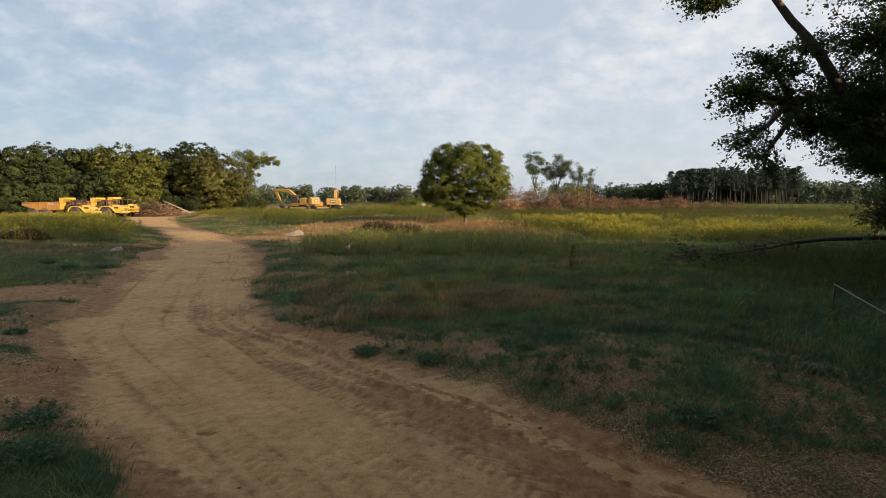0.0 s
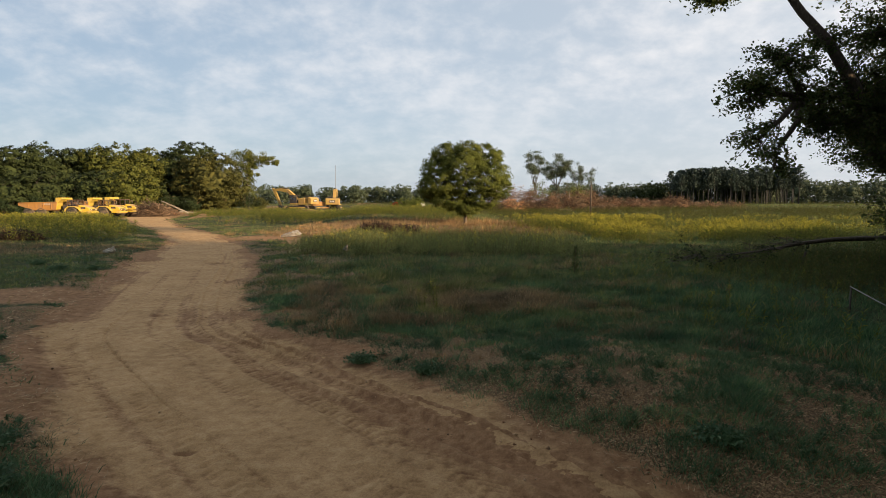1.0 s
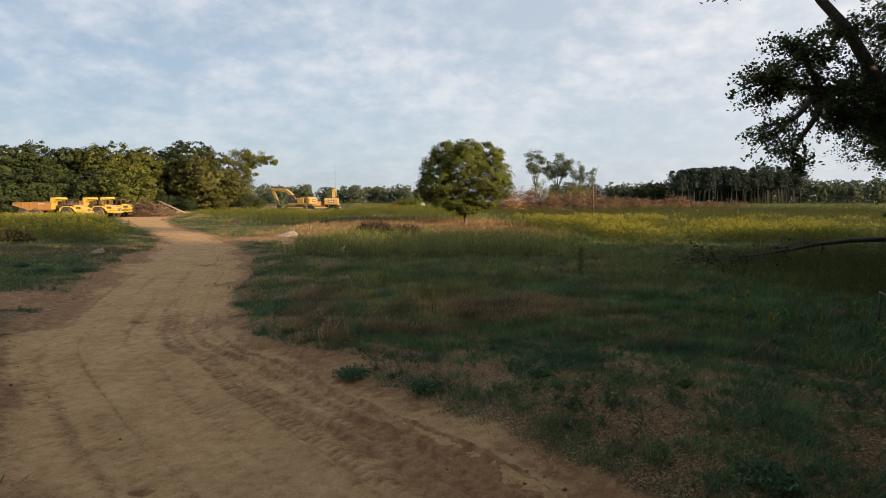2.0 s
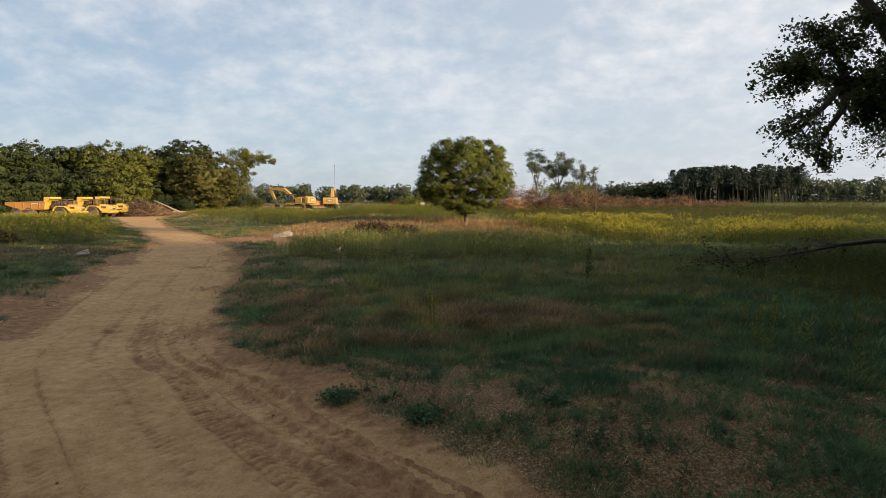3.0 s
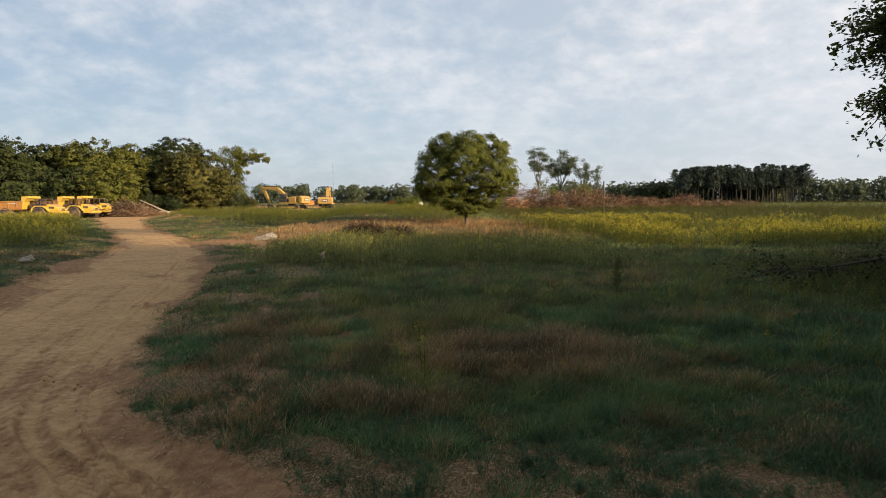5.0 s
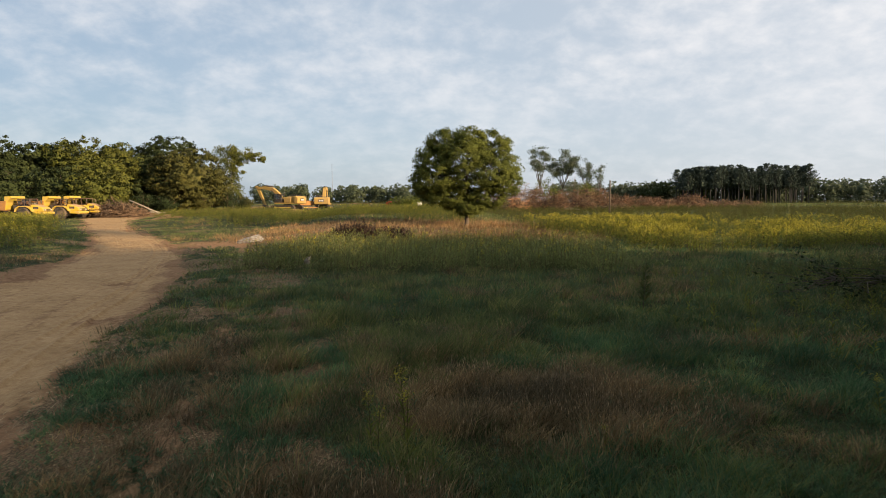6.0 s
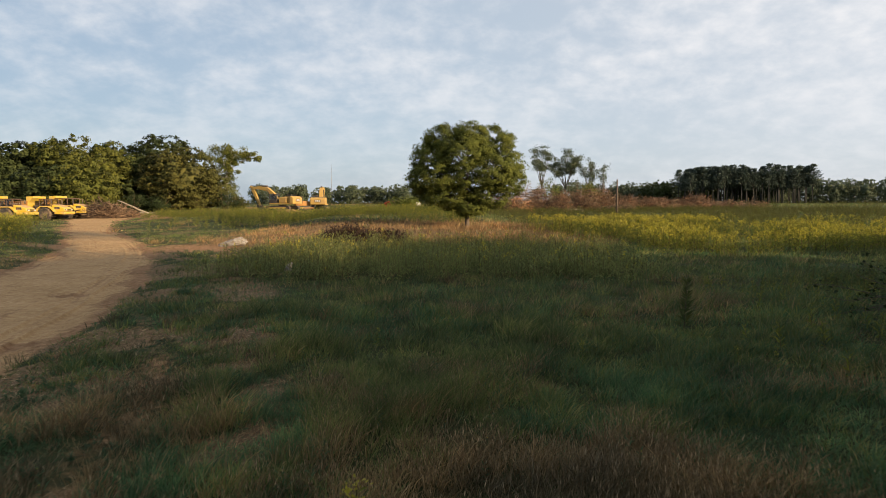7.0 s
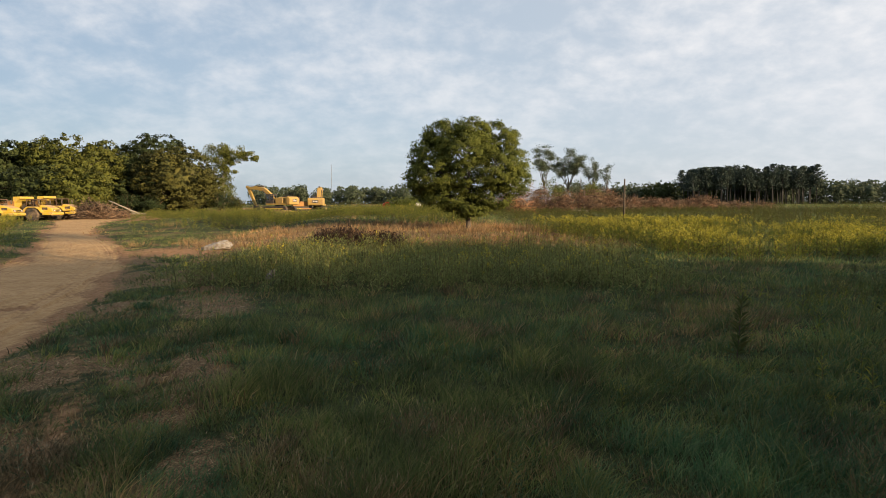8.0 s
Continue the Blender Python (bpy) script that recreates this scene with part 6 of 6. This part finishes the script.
def dump_truck():
    """Articulated dump truck, nose towards +x, its middle hitch at x = 0. 12 m long, 3.3 m wide."""
    t = new("dump_truck")
    R, W = 1.0, 0.78
    for x in (2.05, -3.1, -5.15):
        for sgn in (-1, 1):
            wheel(t, (x, sgn * 1.25, R), R, W, sgn)
    P("chassis", "steel", t, lambda bm: (box(bm, (2.6, 0, 1.15), (4.6, 1.0, 0.5), 0.06), box(bm, (-3.3, 0, 1.2), (6.4, 0.9, 0.5), 0.06), box(bm, (0.0, 0, 1.1), (0.7, 0.6, 0.8), 0.1), [box(bm, (x, 0, 1.0), (0.4, 1.9, 0.35), 0.08) for x in (2.05, -3.1, -5.15)]))
    hood = P("hood", "yellow", t, lambda bm: prism(bm, [(2.9, 1.4), (2.9, 2.42), (3.6, 2.36), (4.6, 2.0), (4.92, 1.72), (4.95, 1.35), (4.3, 1.3)], -1.1, 1.1, 0.14))
    P("hood_top", "clay_dust", hood, lambda bm: prism(bm, [(2.95, 2.40), (2.95, 2.47), (3.6, 2.41), (4.55, 2.06), (4.55, 2.0), (3.6, 2.34)], -0.8, 0.8, 0.02), "clay-dusted hood top")
    for sgn in (-1, 1):
        P("intake", "black", hood, lambda bm: box(bm, (3.75, sgn * 1.11, 1.9), (0.8, 0.05, 0.36), 0.02), "dark side intake")
        P("headlight_recess", "black", hood, lambda bm: box(bm, (4.91, sgn * 0.72, 1.62), (0.09, 0.52, 0.28), 0.03), "dark headlight recess")
        P("headlight", "white", hood, lambda bm: box(bm, (4.965, sgn * 0.74, 1.62), (0.03, 0.34, 0.16), 0.01), "clear headlight")
    P("grille", "black", hood, lambda bm: [box(bm, (4.955, 0, 1.44 + 0.075 * i), (0.04, 0.8, 0.045), 0.008) for i in range(5)], "dark slatted grille")
    P("bumper", "yellow", t, lambda bm: prism(bm, [(3.5, 0.95), (4.95, 0.88), (5.1, 1.02), (5.06, 1.32), (3.5, 1.38)], -1.5, 1.5, 0.08))
    for sgn in (-1, 1):
        P("mudguard", "yellow", t, lambda bm: prism(bm, [(0.75, 1.3), (0.9, 1.85), (1.4, 2.2), (2.7, 2.2), (3.3, 1.85), (3.6, 1.3), (3.4, 1.3), (3.1, 1.72), (2.6, 2.06), (1.5, 2.06), (1.05, 1.75), (0.92, 1.3)], sgn * 0.98, sgn * 1.64, 0.03))
        P("step", "steel", t, lambda bm: [box(bm, (3.35, sgn * 1.4, 0.55 + 0.3 * i), (0.5, 0.3, 0.06), 0.015) for i in range(3)])
    cab = P("cab", "rustframe", t, lambda bm: (box(bm, (1.95, 0, 1.9), (1.95, 1.9, 0.75), 0.06), box(bm, (1.9, 0, 3.3), (2.0, 1.95, 0.12), 0.05), [box(bm, (x, y, 2.75), (0.1, 0.09, 1.05), 0.02) for x in (1.0, 1.95, 2.85) for y in (-0.9, 0.9)]), "red-brown cab frame with a flat roof")
    for c, sz in (((2.86, 0, 2.76), (0.02, 1.7, 0.96)), ((0.99, 0, 2.76), (0.02, 1.7, 0.96)), ((1.47, -0.905, 2.76), (0.84, 0.02, 0.96)), ((2.4, -0.905, 2.76), (0.8, 0.02, 0.96)), ((1.47, 0.905, 2.76), (0.84, 0.02, 0.96)), ((2.4, 0.905, 2.76), (0.8, 0.02, 0.96))):
        P("window", "glass", cab, lambda bm: box(bm, c, sz, 0), "tinted cab glass")
    P("seat", "black", cab, lambda bm: (box(bm, (1.6, 0, 2.4), (0.5, 0.55, 0.2), 0.05), box(bm, (1.35, 0, 2.8), (0.16, 0.5, 0.8), 0.05)))
    for sgn in (-1, 1):
        P("mirror", "black", cab, lambda bm: (box(bm, (3.1, sgn * 1.4, 2.9), (0.08, 0.28, 0.6), 0.03), box(bm, (3.0, sgn * 1.18, 3.15), (0.05, 0.5, 0.05), 0.01)))
    P("exhaust_stack", "steel", t, lambda bm: lathe(bm, [(0.1, 0), (0.1, 0.05), (0.08, 0.06), (0.08, 0.1)], (0.6, -0.9, 2.6), seg=10))
    P("engine_cover", "steel", t, lambda bm: box(bm, (0.55, 0, 1.95), (0.8, 1.7, 0.9), 0.06))
    side = [(-0.5, 1.62), (-0.35, 2.95), (-6.85, 2.78), (-6.95, 2.4), (-4.3, 1.55)]
    binp = P("dump_body", "orange_bin", t, lambda bm: (
        prism(bm, [(-0.55, 1.75), (-0.7, 1.5), (-4.3, 1.45), (-6.95, 2.35), (-7.0, 2.5), (-4.4, 1.65), (-0.75, 1.72)], -1.45, 1.45, 0.03),
        prism(bm, side, -1.62, -1.5, 0.03),
        prism(bm, side, 1.5, 1.62, 0.03),
        [box(bm, (-1.3 - 1.3 * i, sgn * 1.66, 2.3 + 0.06 * i), (0.14, 0.1, 1.0 - 0.1 * i), 0.02) for i in range(4) for sgn in (-1, 1)],
        [box(bm, (-3.6, sgn * 1.64, 2.86), (6.5, 0.16, 0.16), 0.03, Matrix.Rotation(-0.026, 4, "Y")) for sgn in (-1, 1)]), "scraped rusty orange tipping body")
    P("headboard", "yellow", binp, lambda bm: prism(bm, [(-0.6, 1.65), (-0.45, 1.65), (-0.2, 2.8), (0.25, 3.35), (0.55, 3.4), (0.5, 3.75), (-0.55, 3.7), (-0.6, 2.9)], -1.6, 1.6, 0.05), "yellow spill guard")
    P("block_mark", "white", binp, lambda bm: [box(bm, (-1.55 - 0.28 * i, -1.63, 2.62), (0.2, 0.02, 0.16), 0.004) for i in range(5)], "pale block mark")
    for sgn in (-1, 1):
        P("ram", "steel", t, lambda bm: box(bm, (-1.6, sgn * 1.0, 1.5), (1.8, 0.16, 0.16), 0.04, Matrix.Rotation(0.25, 4, "Y")))
    return tagged(t, "yellow articulated dump truck with dusty orange bin", "dump truck", "parked dump trucks")


truck = dump_truck()
TRUCKS = [(-61.8, 104.0, 3), (-59.1, 108.6, 3), (-58.5, 113.0, 3)]
for k, (fx, fy, turn) in enumerate(TRUCKS):
    a = radians(turn)
    x, y = fx - 5.05 * math.cos(a), fy - 5.05 * math.sin(a)
    m = pose(x, y, float(land(x + 1, y)) + 0.0, 0, 0, turn)
    if k == 0:
        truck.matrix_basis = m
    else:
        copy_thing(truck, m)


def tracks(parent, L, gauge):
    """Two crawler tracks, each with its shoes, wheels and frame."""
    for sgn in (-1, 1):
        y = sgn * gauge / 2
        tr = P("track", "steel", parent, lambda bm: (
            prism(bm, [(-L / 2 + 0.15, 0.05), (L / 2 - 0.15, 0.05), (L / 2, 0.25), (L / 2 + 0.02, 0.6), (L / 2 - 0.2, 0.88), (-L / 2 + 0.2, 0.88), (-L / 2 - 0.02, 0.6), (-L / 2, 0.25)], y - 0.3, y + 0.3, 0.05),
            [box(bm, (-L / 2 + 0.3 + (L - 0.6) * i / 21, y, z), (0.1, 0.66, 0.08), 0.01) for i in range(22) for z in (0.03, 0.9)]), "muddy steel crawler track")
        P("track_frame", "yellow", tr, lambda bm: box(bm, (0, y + sgn * 0.16, 0.48), (L - 1.4, 0.34, 0.3), 0.06))
        for i in range(5):
            P("roller", "steel", tr, lambda bm: lathe(bm, [(0.16, 0), (0.2, 0.04), (0.2, 0.12), (0.1, 0.14)] if sgn > 0 else [(0.1, -0.14), (0.2, -0.12), (0.2, -0.04), (0.16, 0)], (-L / 2 + 0.8 + (L - 1.6) * i / 4, y + sgn * 0.27, 0.3), seg=14))


def beam(bm, pts, heights, half_w):
    """A welded box beam along points in x and z, with its depth at each."""
    pts = [Vector((x, 0, z)) for x, z in pts]
    up, dn = [], []
    for i, p in enumerate(pts):
        d = (pts[min(i + 1, len(pts) - 1)] - pts[max(i - 1, 0)]).normalized()
        n = Vector((-d.z, 0, d.x))
        up.append(p + n * heights[i] / 2); dn.append(p - n * heights[i] / 2)
    prism(bm, [(v.x, v.z) for v in up] + [(v.x, v.z) for v in dn[::-1]], -half_w, half_w, 0.03)


def excavator(swing, boom, stick, bucket_at, label):
    """Tracked excavator, boom towards +x. boom and stick: points in x and z from the slew centre."""
    t = new("excavator")
    u = P("undercarriage", "steel", t, lambda bm: (box(bm, (0, 0, 0.6), (2.0, 2.2, 0.45), 0.08), lathe_z(bm, 0.75, 0.85, 1.12)))
    tracks(u, 5.2, 2.75)
    up = P("house", "dusty_yellow", t, lambda bm: (box(bm, (-0.4, 0, 1.3), (4.6, 2.9, 0.28), 0.05), box(bm, (-1.55, -0.75, 2.05), (2.5, 1.4, 1.25), 0.12), box(bm, (-1.0, 0.9, 1.95), (1.6, 1.1, 1.0), 0.1), box(bm, (-1.6, 0.35, 2.0), (2.3, 1.2, 1.15), 0.12)), "yellow engine house")
    P("counterweight", "dusty_yellow", up, lambda bm: prism(bm, [(-3.3, 1.25), (-2.55, 1.2), (-2.55, 2.7), (-3.0, 2.66), (-3.38, 2.3)], -1.5, 1.5, 0.13), "rounded yellow counterweight")
    P("emblem", "black", up, lambda bm: box(bm, (-3.37, 0, 1.98), (0.06, 1.25, 0.52), 0.01), "black emblem panel")
    P("emblem_mark", "white", up, lambda bm: [box(bm, (-3.405, y, 1.98), (0.02, 0.22, 0.3), 0.004) for y in (-0.32, 0.0, 0.32)], "pale block mark")
    P("hood_top", "steel", up, lambda bm: (box(bm, (-1.7, -0.4, 2.72), (1.7, 1.3, 0.12), 0.03), box(bm, (-2.2, 0.5, 2.72), (0.5, 0.3, 0.25), 0.03)))
    cab = P("cab", "steel", up, lambda bm: (box(bm, (1.05, 0.95, 1.75), (1.7, 1.0, 0.65), 0.06), box(bm, (1.0, 0.95, 3.08), (1.75, 1.02, 0.12), 0.05), [box(bm, (x, y, 2.5), (0.1, 0.08, 1.15), 0.02) for x in (0.25, 1.05, 1.82) for y in (0.5, 1.42)]), "dark cab frame")
    for c, sz in (((1.84, 0.95, 2.5), (0.02, 0.84, 1.05)), ((0.24, 0.95, 2.5), (0.02, 0.84, 1.05)), ((0.65, 1.43, 2.5), (0.7, 0.02, 1.05)), ((1.44, 1.43, 2.5), (0.68, 0.02, 1.05)), ((0.65, 0.48, 2.5), (0.7, 0.02, 1.05)), ((1.44, 0.48, 2.5), (0.68, 0.02, 1.05))):
        P("window", "glass", cab, lambda bm: box(bm, c, sz, 0), "tinted cab glass")
    P("handrail", "steel", up, lambda bm: (box(bm, (-1.2, -1.4, 3.05), (2.2, 0.05, 0.05), 0.01), [box(bm, (-2.2 + i, -1.4, 2.85), (0.05, 0.05, 0.45), 0.01) for i in range(3)]))
    b = P("boom", "dusty_yellow", t, lambda bm: beam(bm, boom, [0.4, 0.62, 0.72, 0.6, 0.4][:len(boom)], 0.33), "cranked yellow boom")
    P("stick", "dusty_yellow", b, lambda bm: beam(bm, stick, [0.3, 0.6, 0.48, 0.3][:len(stick)], 0.25), "yellow dipper stick")
    bx, bz = bucket_at
    P("bucket", "steel", b, lambda bm: prism(bm, [(bx, bz), (bx + 0.3, bz + 0.25), (bx + 0.25, bz - 0.5), (bx - 0.3, bz - 1.05), (bx - 1.0, bz - 1.1), (bx - 1.35, bz - 0.7), (bx - 1.25, bz - 0.62), (bx - 0.9, bz - 0.95), (bx - 0.4, bz - 0.9), (bx - 0.1, bz - 0.45)], -0.75, 0.75, 0.03), "worn steel bucket")
    for sgn in (-1, 1):
        a0, a1 = Vector((1.1, sgn * 0.45, 1.5)), Vector((boom[2][0], sgn * 0.45, boom[2][1] - 0.1))
        g = Geo(); g.tube([a0, (a0 + a1) / 2, (a0 + a1) / 2 + (a1 - a0) * 0.01, a1], [0.13, 0.13, 0.07, 0.07], 8)
        part_np("boom_ram", g.mesh("boom_ram", ["steel"]), b, "steel hydraulic ram")
    a0, a1 = Vector((boom[2][0], 0, boom[2][1] + 0.6)), Vector((stick[0][0], 0, stick[0][1] + 0.1))
    g = Geo(); g.tube([a0, (a0 + a1) / 2, (a0 + a1) / 2 + (a1 - a0) * 0.01, a1], [0.13, 0.13, 0.07, 0.07], 8)
    part_np("stick_ram", g.mesh("stick_ram", ["steel"]), b, "steel hydraulic ram")
    for o in (up, b):
        o.rotation_euler = (0, 0, radians(swing))
    return tagged(t, label, "excavator", "excavators")


def lathe_z(bm, rad, z0, z1):
    r = bmesh.ops.create_cone(bm, cap_ends=True, segments=28, radius1=rad, radius2=rad, depth=z1 - z0)
    bmesh.ops.translate(bm, verts=r["verts"], vec=(0, 0, (z0 + z1) / 2))


e1 = excavator(0, [(0.6, 1.6), (1.9, 3.1), (3.2, 4.0), (4.9, 4.3), (6.6, 4.25)], [(7.1, 4.6), (6.6, 4.25), (5.7, 2.4), (5.0, 0.9)], (4.9, 0.9), "yellow tracked excavator with its boom folded out")
ex, ey = seen_at(536, 141), 141.0
e1.matrix_basis = pose(ex, ey, float(land(ex, ey)) + 0.05, 0, 0, 160) @ Matrix.Scale(1.15, 4)
e2 = excavator(0, [(0.6, 1.7), (1.5, 3.1), (2.5, 4.4), (3.9, 4.7), (5.4, 4.0)], [(5.9, 4.7), (5.4, 4.0), (4.7, 2.6), (4.2, 1.5)], (4.2, 1.5), "yellow tracked excavator turned away, boom raised")
ex, ey = seen_at(593, 150), 150.0
e2.matrix_basis = pose(ex, ey, float(land(ex, ey)) + 0.05, 0, 0, 94) @ Matrix.Scale(1.12, 4)


def bulldozer():
    t = new("bulldozer")
    u = P("undercarriage", "steel", t, lambda bm: box(bm, (0, 0, 0.6), (2.2, 1.6, 0.5), 0.08))
    tracks(u, 3.6, 2.1)
    b = P("body", "orange_bin", t, lambda bm: (prism(bm, [(-1.6, 1.0), (-1.6, 1.75), (-0.2, 1.85), (0.1, 2.1), (1.55, 1.95), (1.65, 1.0)], -0.6, 0.6, 0.07), box(bm, (-1.2, 0, 1.3), (1.0, 1.9, 0.5), 0.08)), "dusty orange-yellow body")
    P("canopy", "rustframe", b, lambda bm: (box(bm, (-0.85, 0, 3.0), (1.5, 1.6, 0.1), 0.03), [box(bm, (x, y, 2.35), (0.1, 0.1, 1.3), 0.02) for x in (-1.5, -0.2) for y in (-0.7, 0.7)]), "dark roll-over canopy")
    P("blade", "steel", b, lambda bm: prism(bm, [(2.35, 0.1), (2.5, 0.12), (2.42, 0.6), (2.55, 1.25), (2.4, 1.25), (2.27, 0.6)], -1.6, 1.6, 0.02), "worn steel blade")
    for sgn in (-1, 1):
        P("push_arm", "orange_bin", b, lambda bm: box(bm, (1.3, sgn * 1.42, 0.5), (2.3, 0.16, 0.22), 0.04))
    return tagged(t, "small orange-yellow bulldozer behind the excavator", "bulldozer")


dz = bulldozer()
dx_, dy_ = seen_at(566, 147), 147.0
dz.matrix_basis = pose(dx_, dy_, float(land(dx_, dy_)), 0, 0, 25)


def white_tank(at):
    t = new("water_tank")
    t.location = (*at, float(land(*at)))
    P("tank_body", "white", t, lambda bm: box(bm, (0, 0, 1.45), (1.0, 0.8, 0.8), 0.18))
    for sgn in (-1, 1):
        P("skid", "steel", t, lambda bm: box(bm, (0, sgn * 0.4, 0.5), (1.3, 0.12, 1.1), 0.02))
    tagged(t, "small white tank on a stand beyond the goldenrod", "tank")


white_tank((seen_at(749, 134), 134))


def earth_heap(at, w, d, h, seed, label):
    n = 40
    u = np.linspace(-1, 1, n)
    X, Y = np.meshgrid(u, u)
    q = np.sqrt(X ** 2 + Y ** 2)
    Z = h * np.clip(1 - q, 0, 1) ** 0.8 * (0.6 + 0.8 * fbm(X * 3 + seed, Y * 3, 1.0, seed)) - 0.08
    X, Y = X * w / 2, Y * d / 2
    Z = Z + land(X + at[0], Y + at[1])
    i = (np.arange(n - 1)[:, None] * n + np.arange(n - 1)[None]).ravel()
    me = mesh_np("earth_heap", np.stack([X, Y, Z], -1).reshape(-1, 3), [np.stack([i, i + 1, i + n + 1, i + n], -1)], ["road"], smooth=True)
    at_ = me.color_attributes.new("zone", "FLOAT_COLOR", "POINT")
    at_.data.foreach_set("color", np.tile(np.array([0.45, 1, 0, 1], np.float32), n * n))
    ob = new("earth_heap", me)
    ob.location = (at[0], at[1], 0)
    tagged(ob, label, "earth heap")


earth_heap((seen_at(545, 134), 134), 9, 4, 1.0, 3, "low heap of reddish dug earth before the excavator")
earth_heap((seen_at(362, 96), 96), 5.0, 3.4, 0.45, 4, "small heap of bare reddish earth")


def clods():
    """Loose lumps of dry earth thrown up along the ruts."""
    r = np.random.default_rng(97)
    o = np.array([(1, 0, 0), (-1, 0, 0), (0, 1, 0), (0, -1, 0), (0, 0, 0.8), (0, 0, -0.8)], float)
    t = np.array([(0, 2, 4), (2, 1, 4), (1, 3, 4), (3, 0, 4), (2, 0, 5), (1, 2, 5), (3, 1, 5), (0, 3, 5)])
    n = 420
    y = r.uniform(6, 22, n)
    l, e = road_edges(y)
    x = e + r.normal(-0.5, 0.75, n)
    x[: n // 4] = l[: n // 4] + r.normal(0.2, 0.9, n // 4)
    size = 0.008 + 0.035 * r.uniform(0, 1, n) ** 5
    v = o[None] * r.uniform(0.6, 1.3, (n, 6, 1)) * size[:, None, None]
    a = r.uniform(0, 6.28, n)
    c, sn = np.cos(a)[:, None], np.sin(a)[:, None]
    v = np.stack([v[..., 0] * c - v[..., 1] * sn, v[..., 0] * sn + v[..., 1] * c, v[..., 2]], -1)
    v += np.stack([x, y, land(x, y) + 0.005], -1)[:, None]
    f = (np.arange(n)[:, None, None] * 6 + t[None]).reshape(-1, 3)
    tagged(new("earth_clods", mesh_np("earth_clods", v.reshape(-1, 3), [f], ["clod"])), "loose reddish earth clods along the wheel ruts", "earth clods", kind="stuff")


clods()
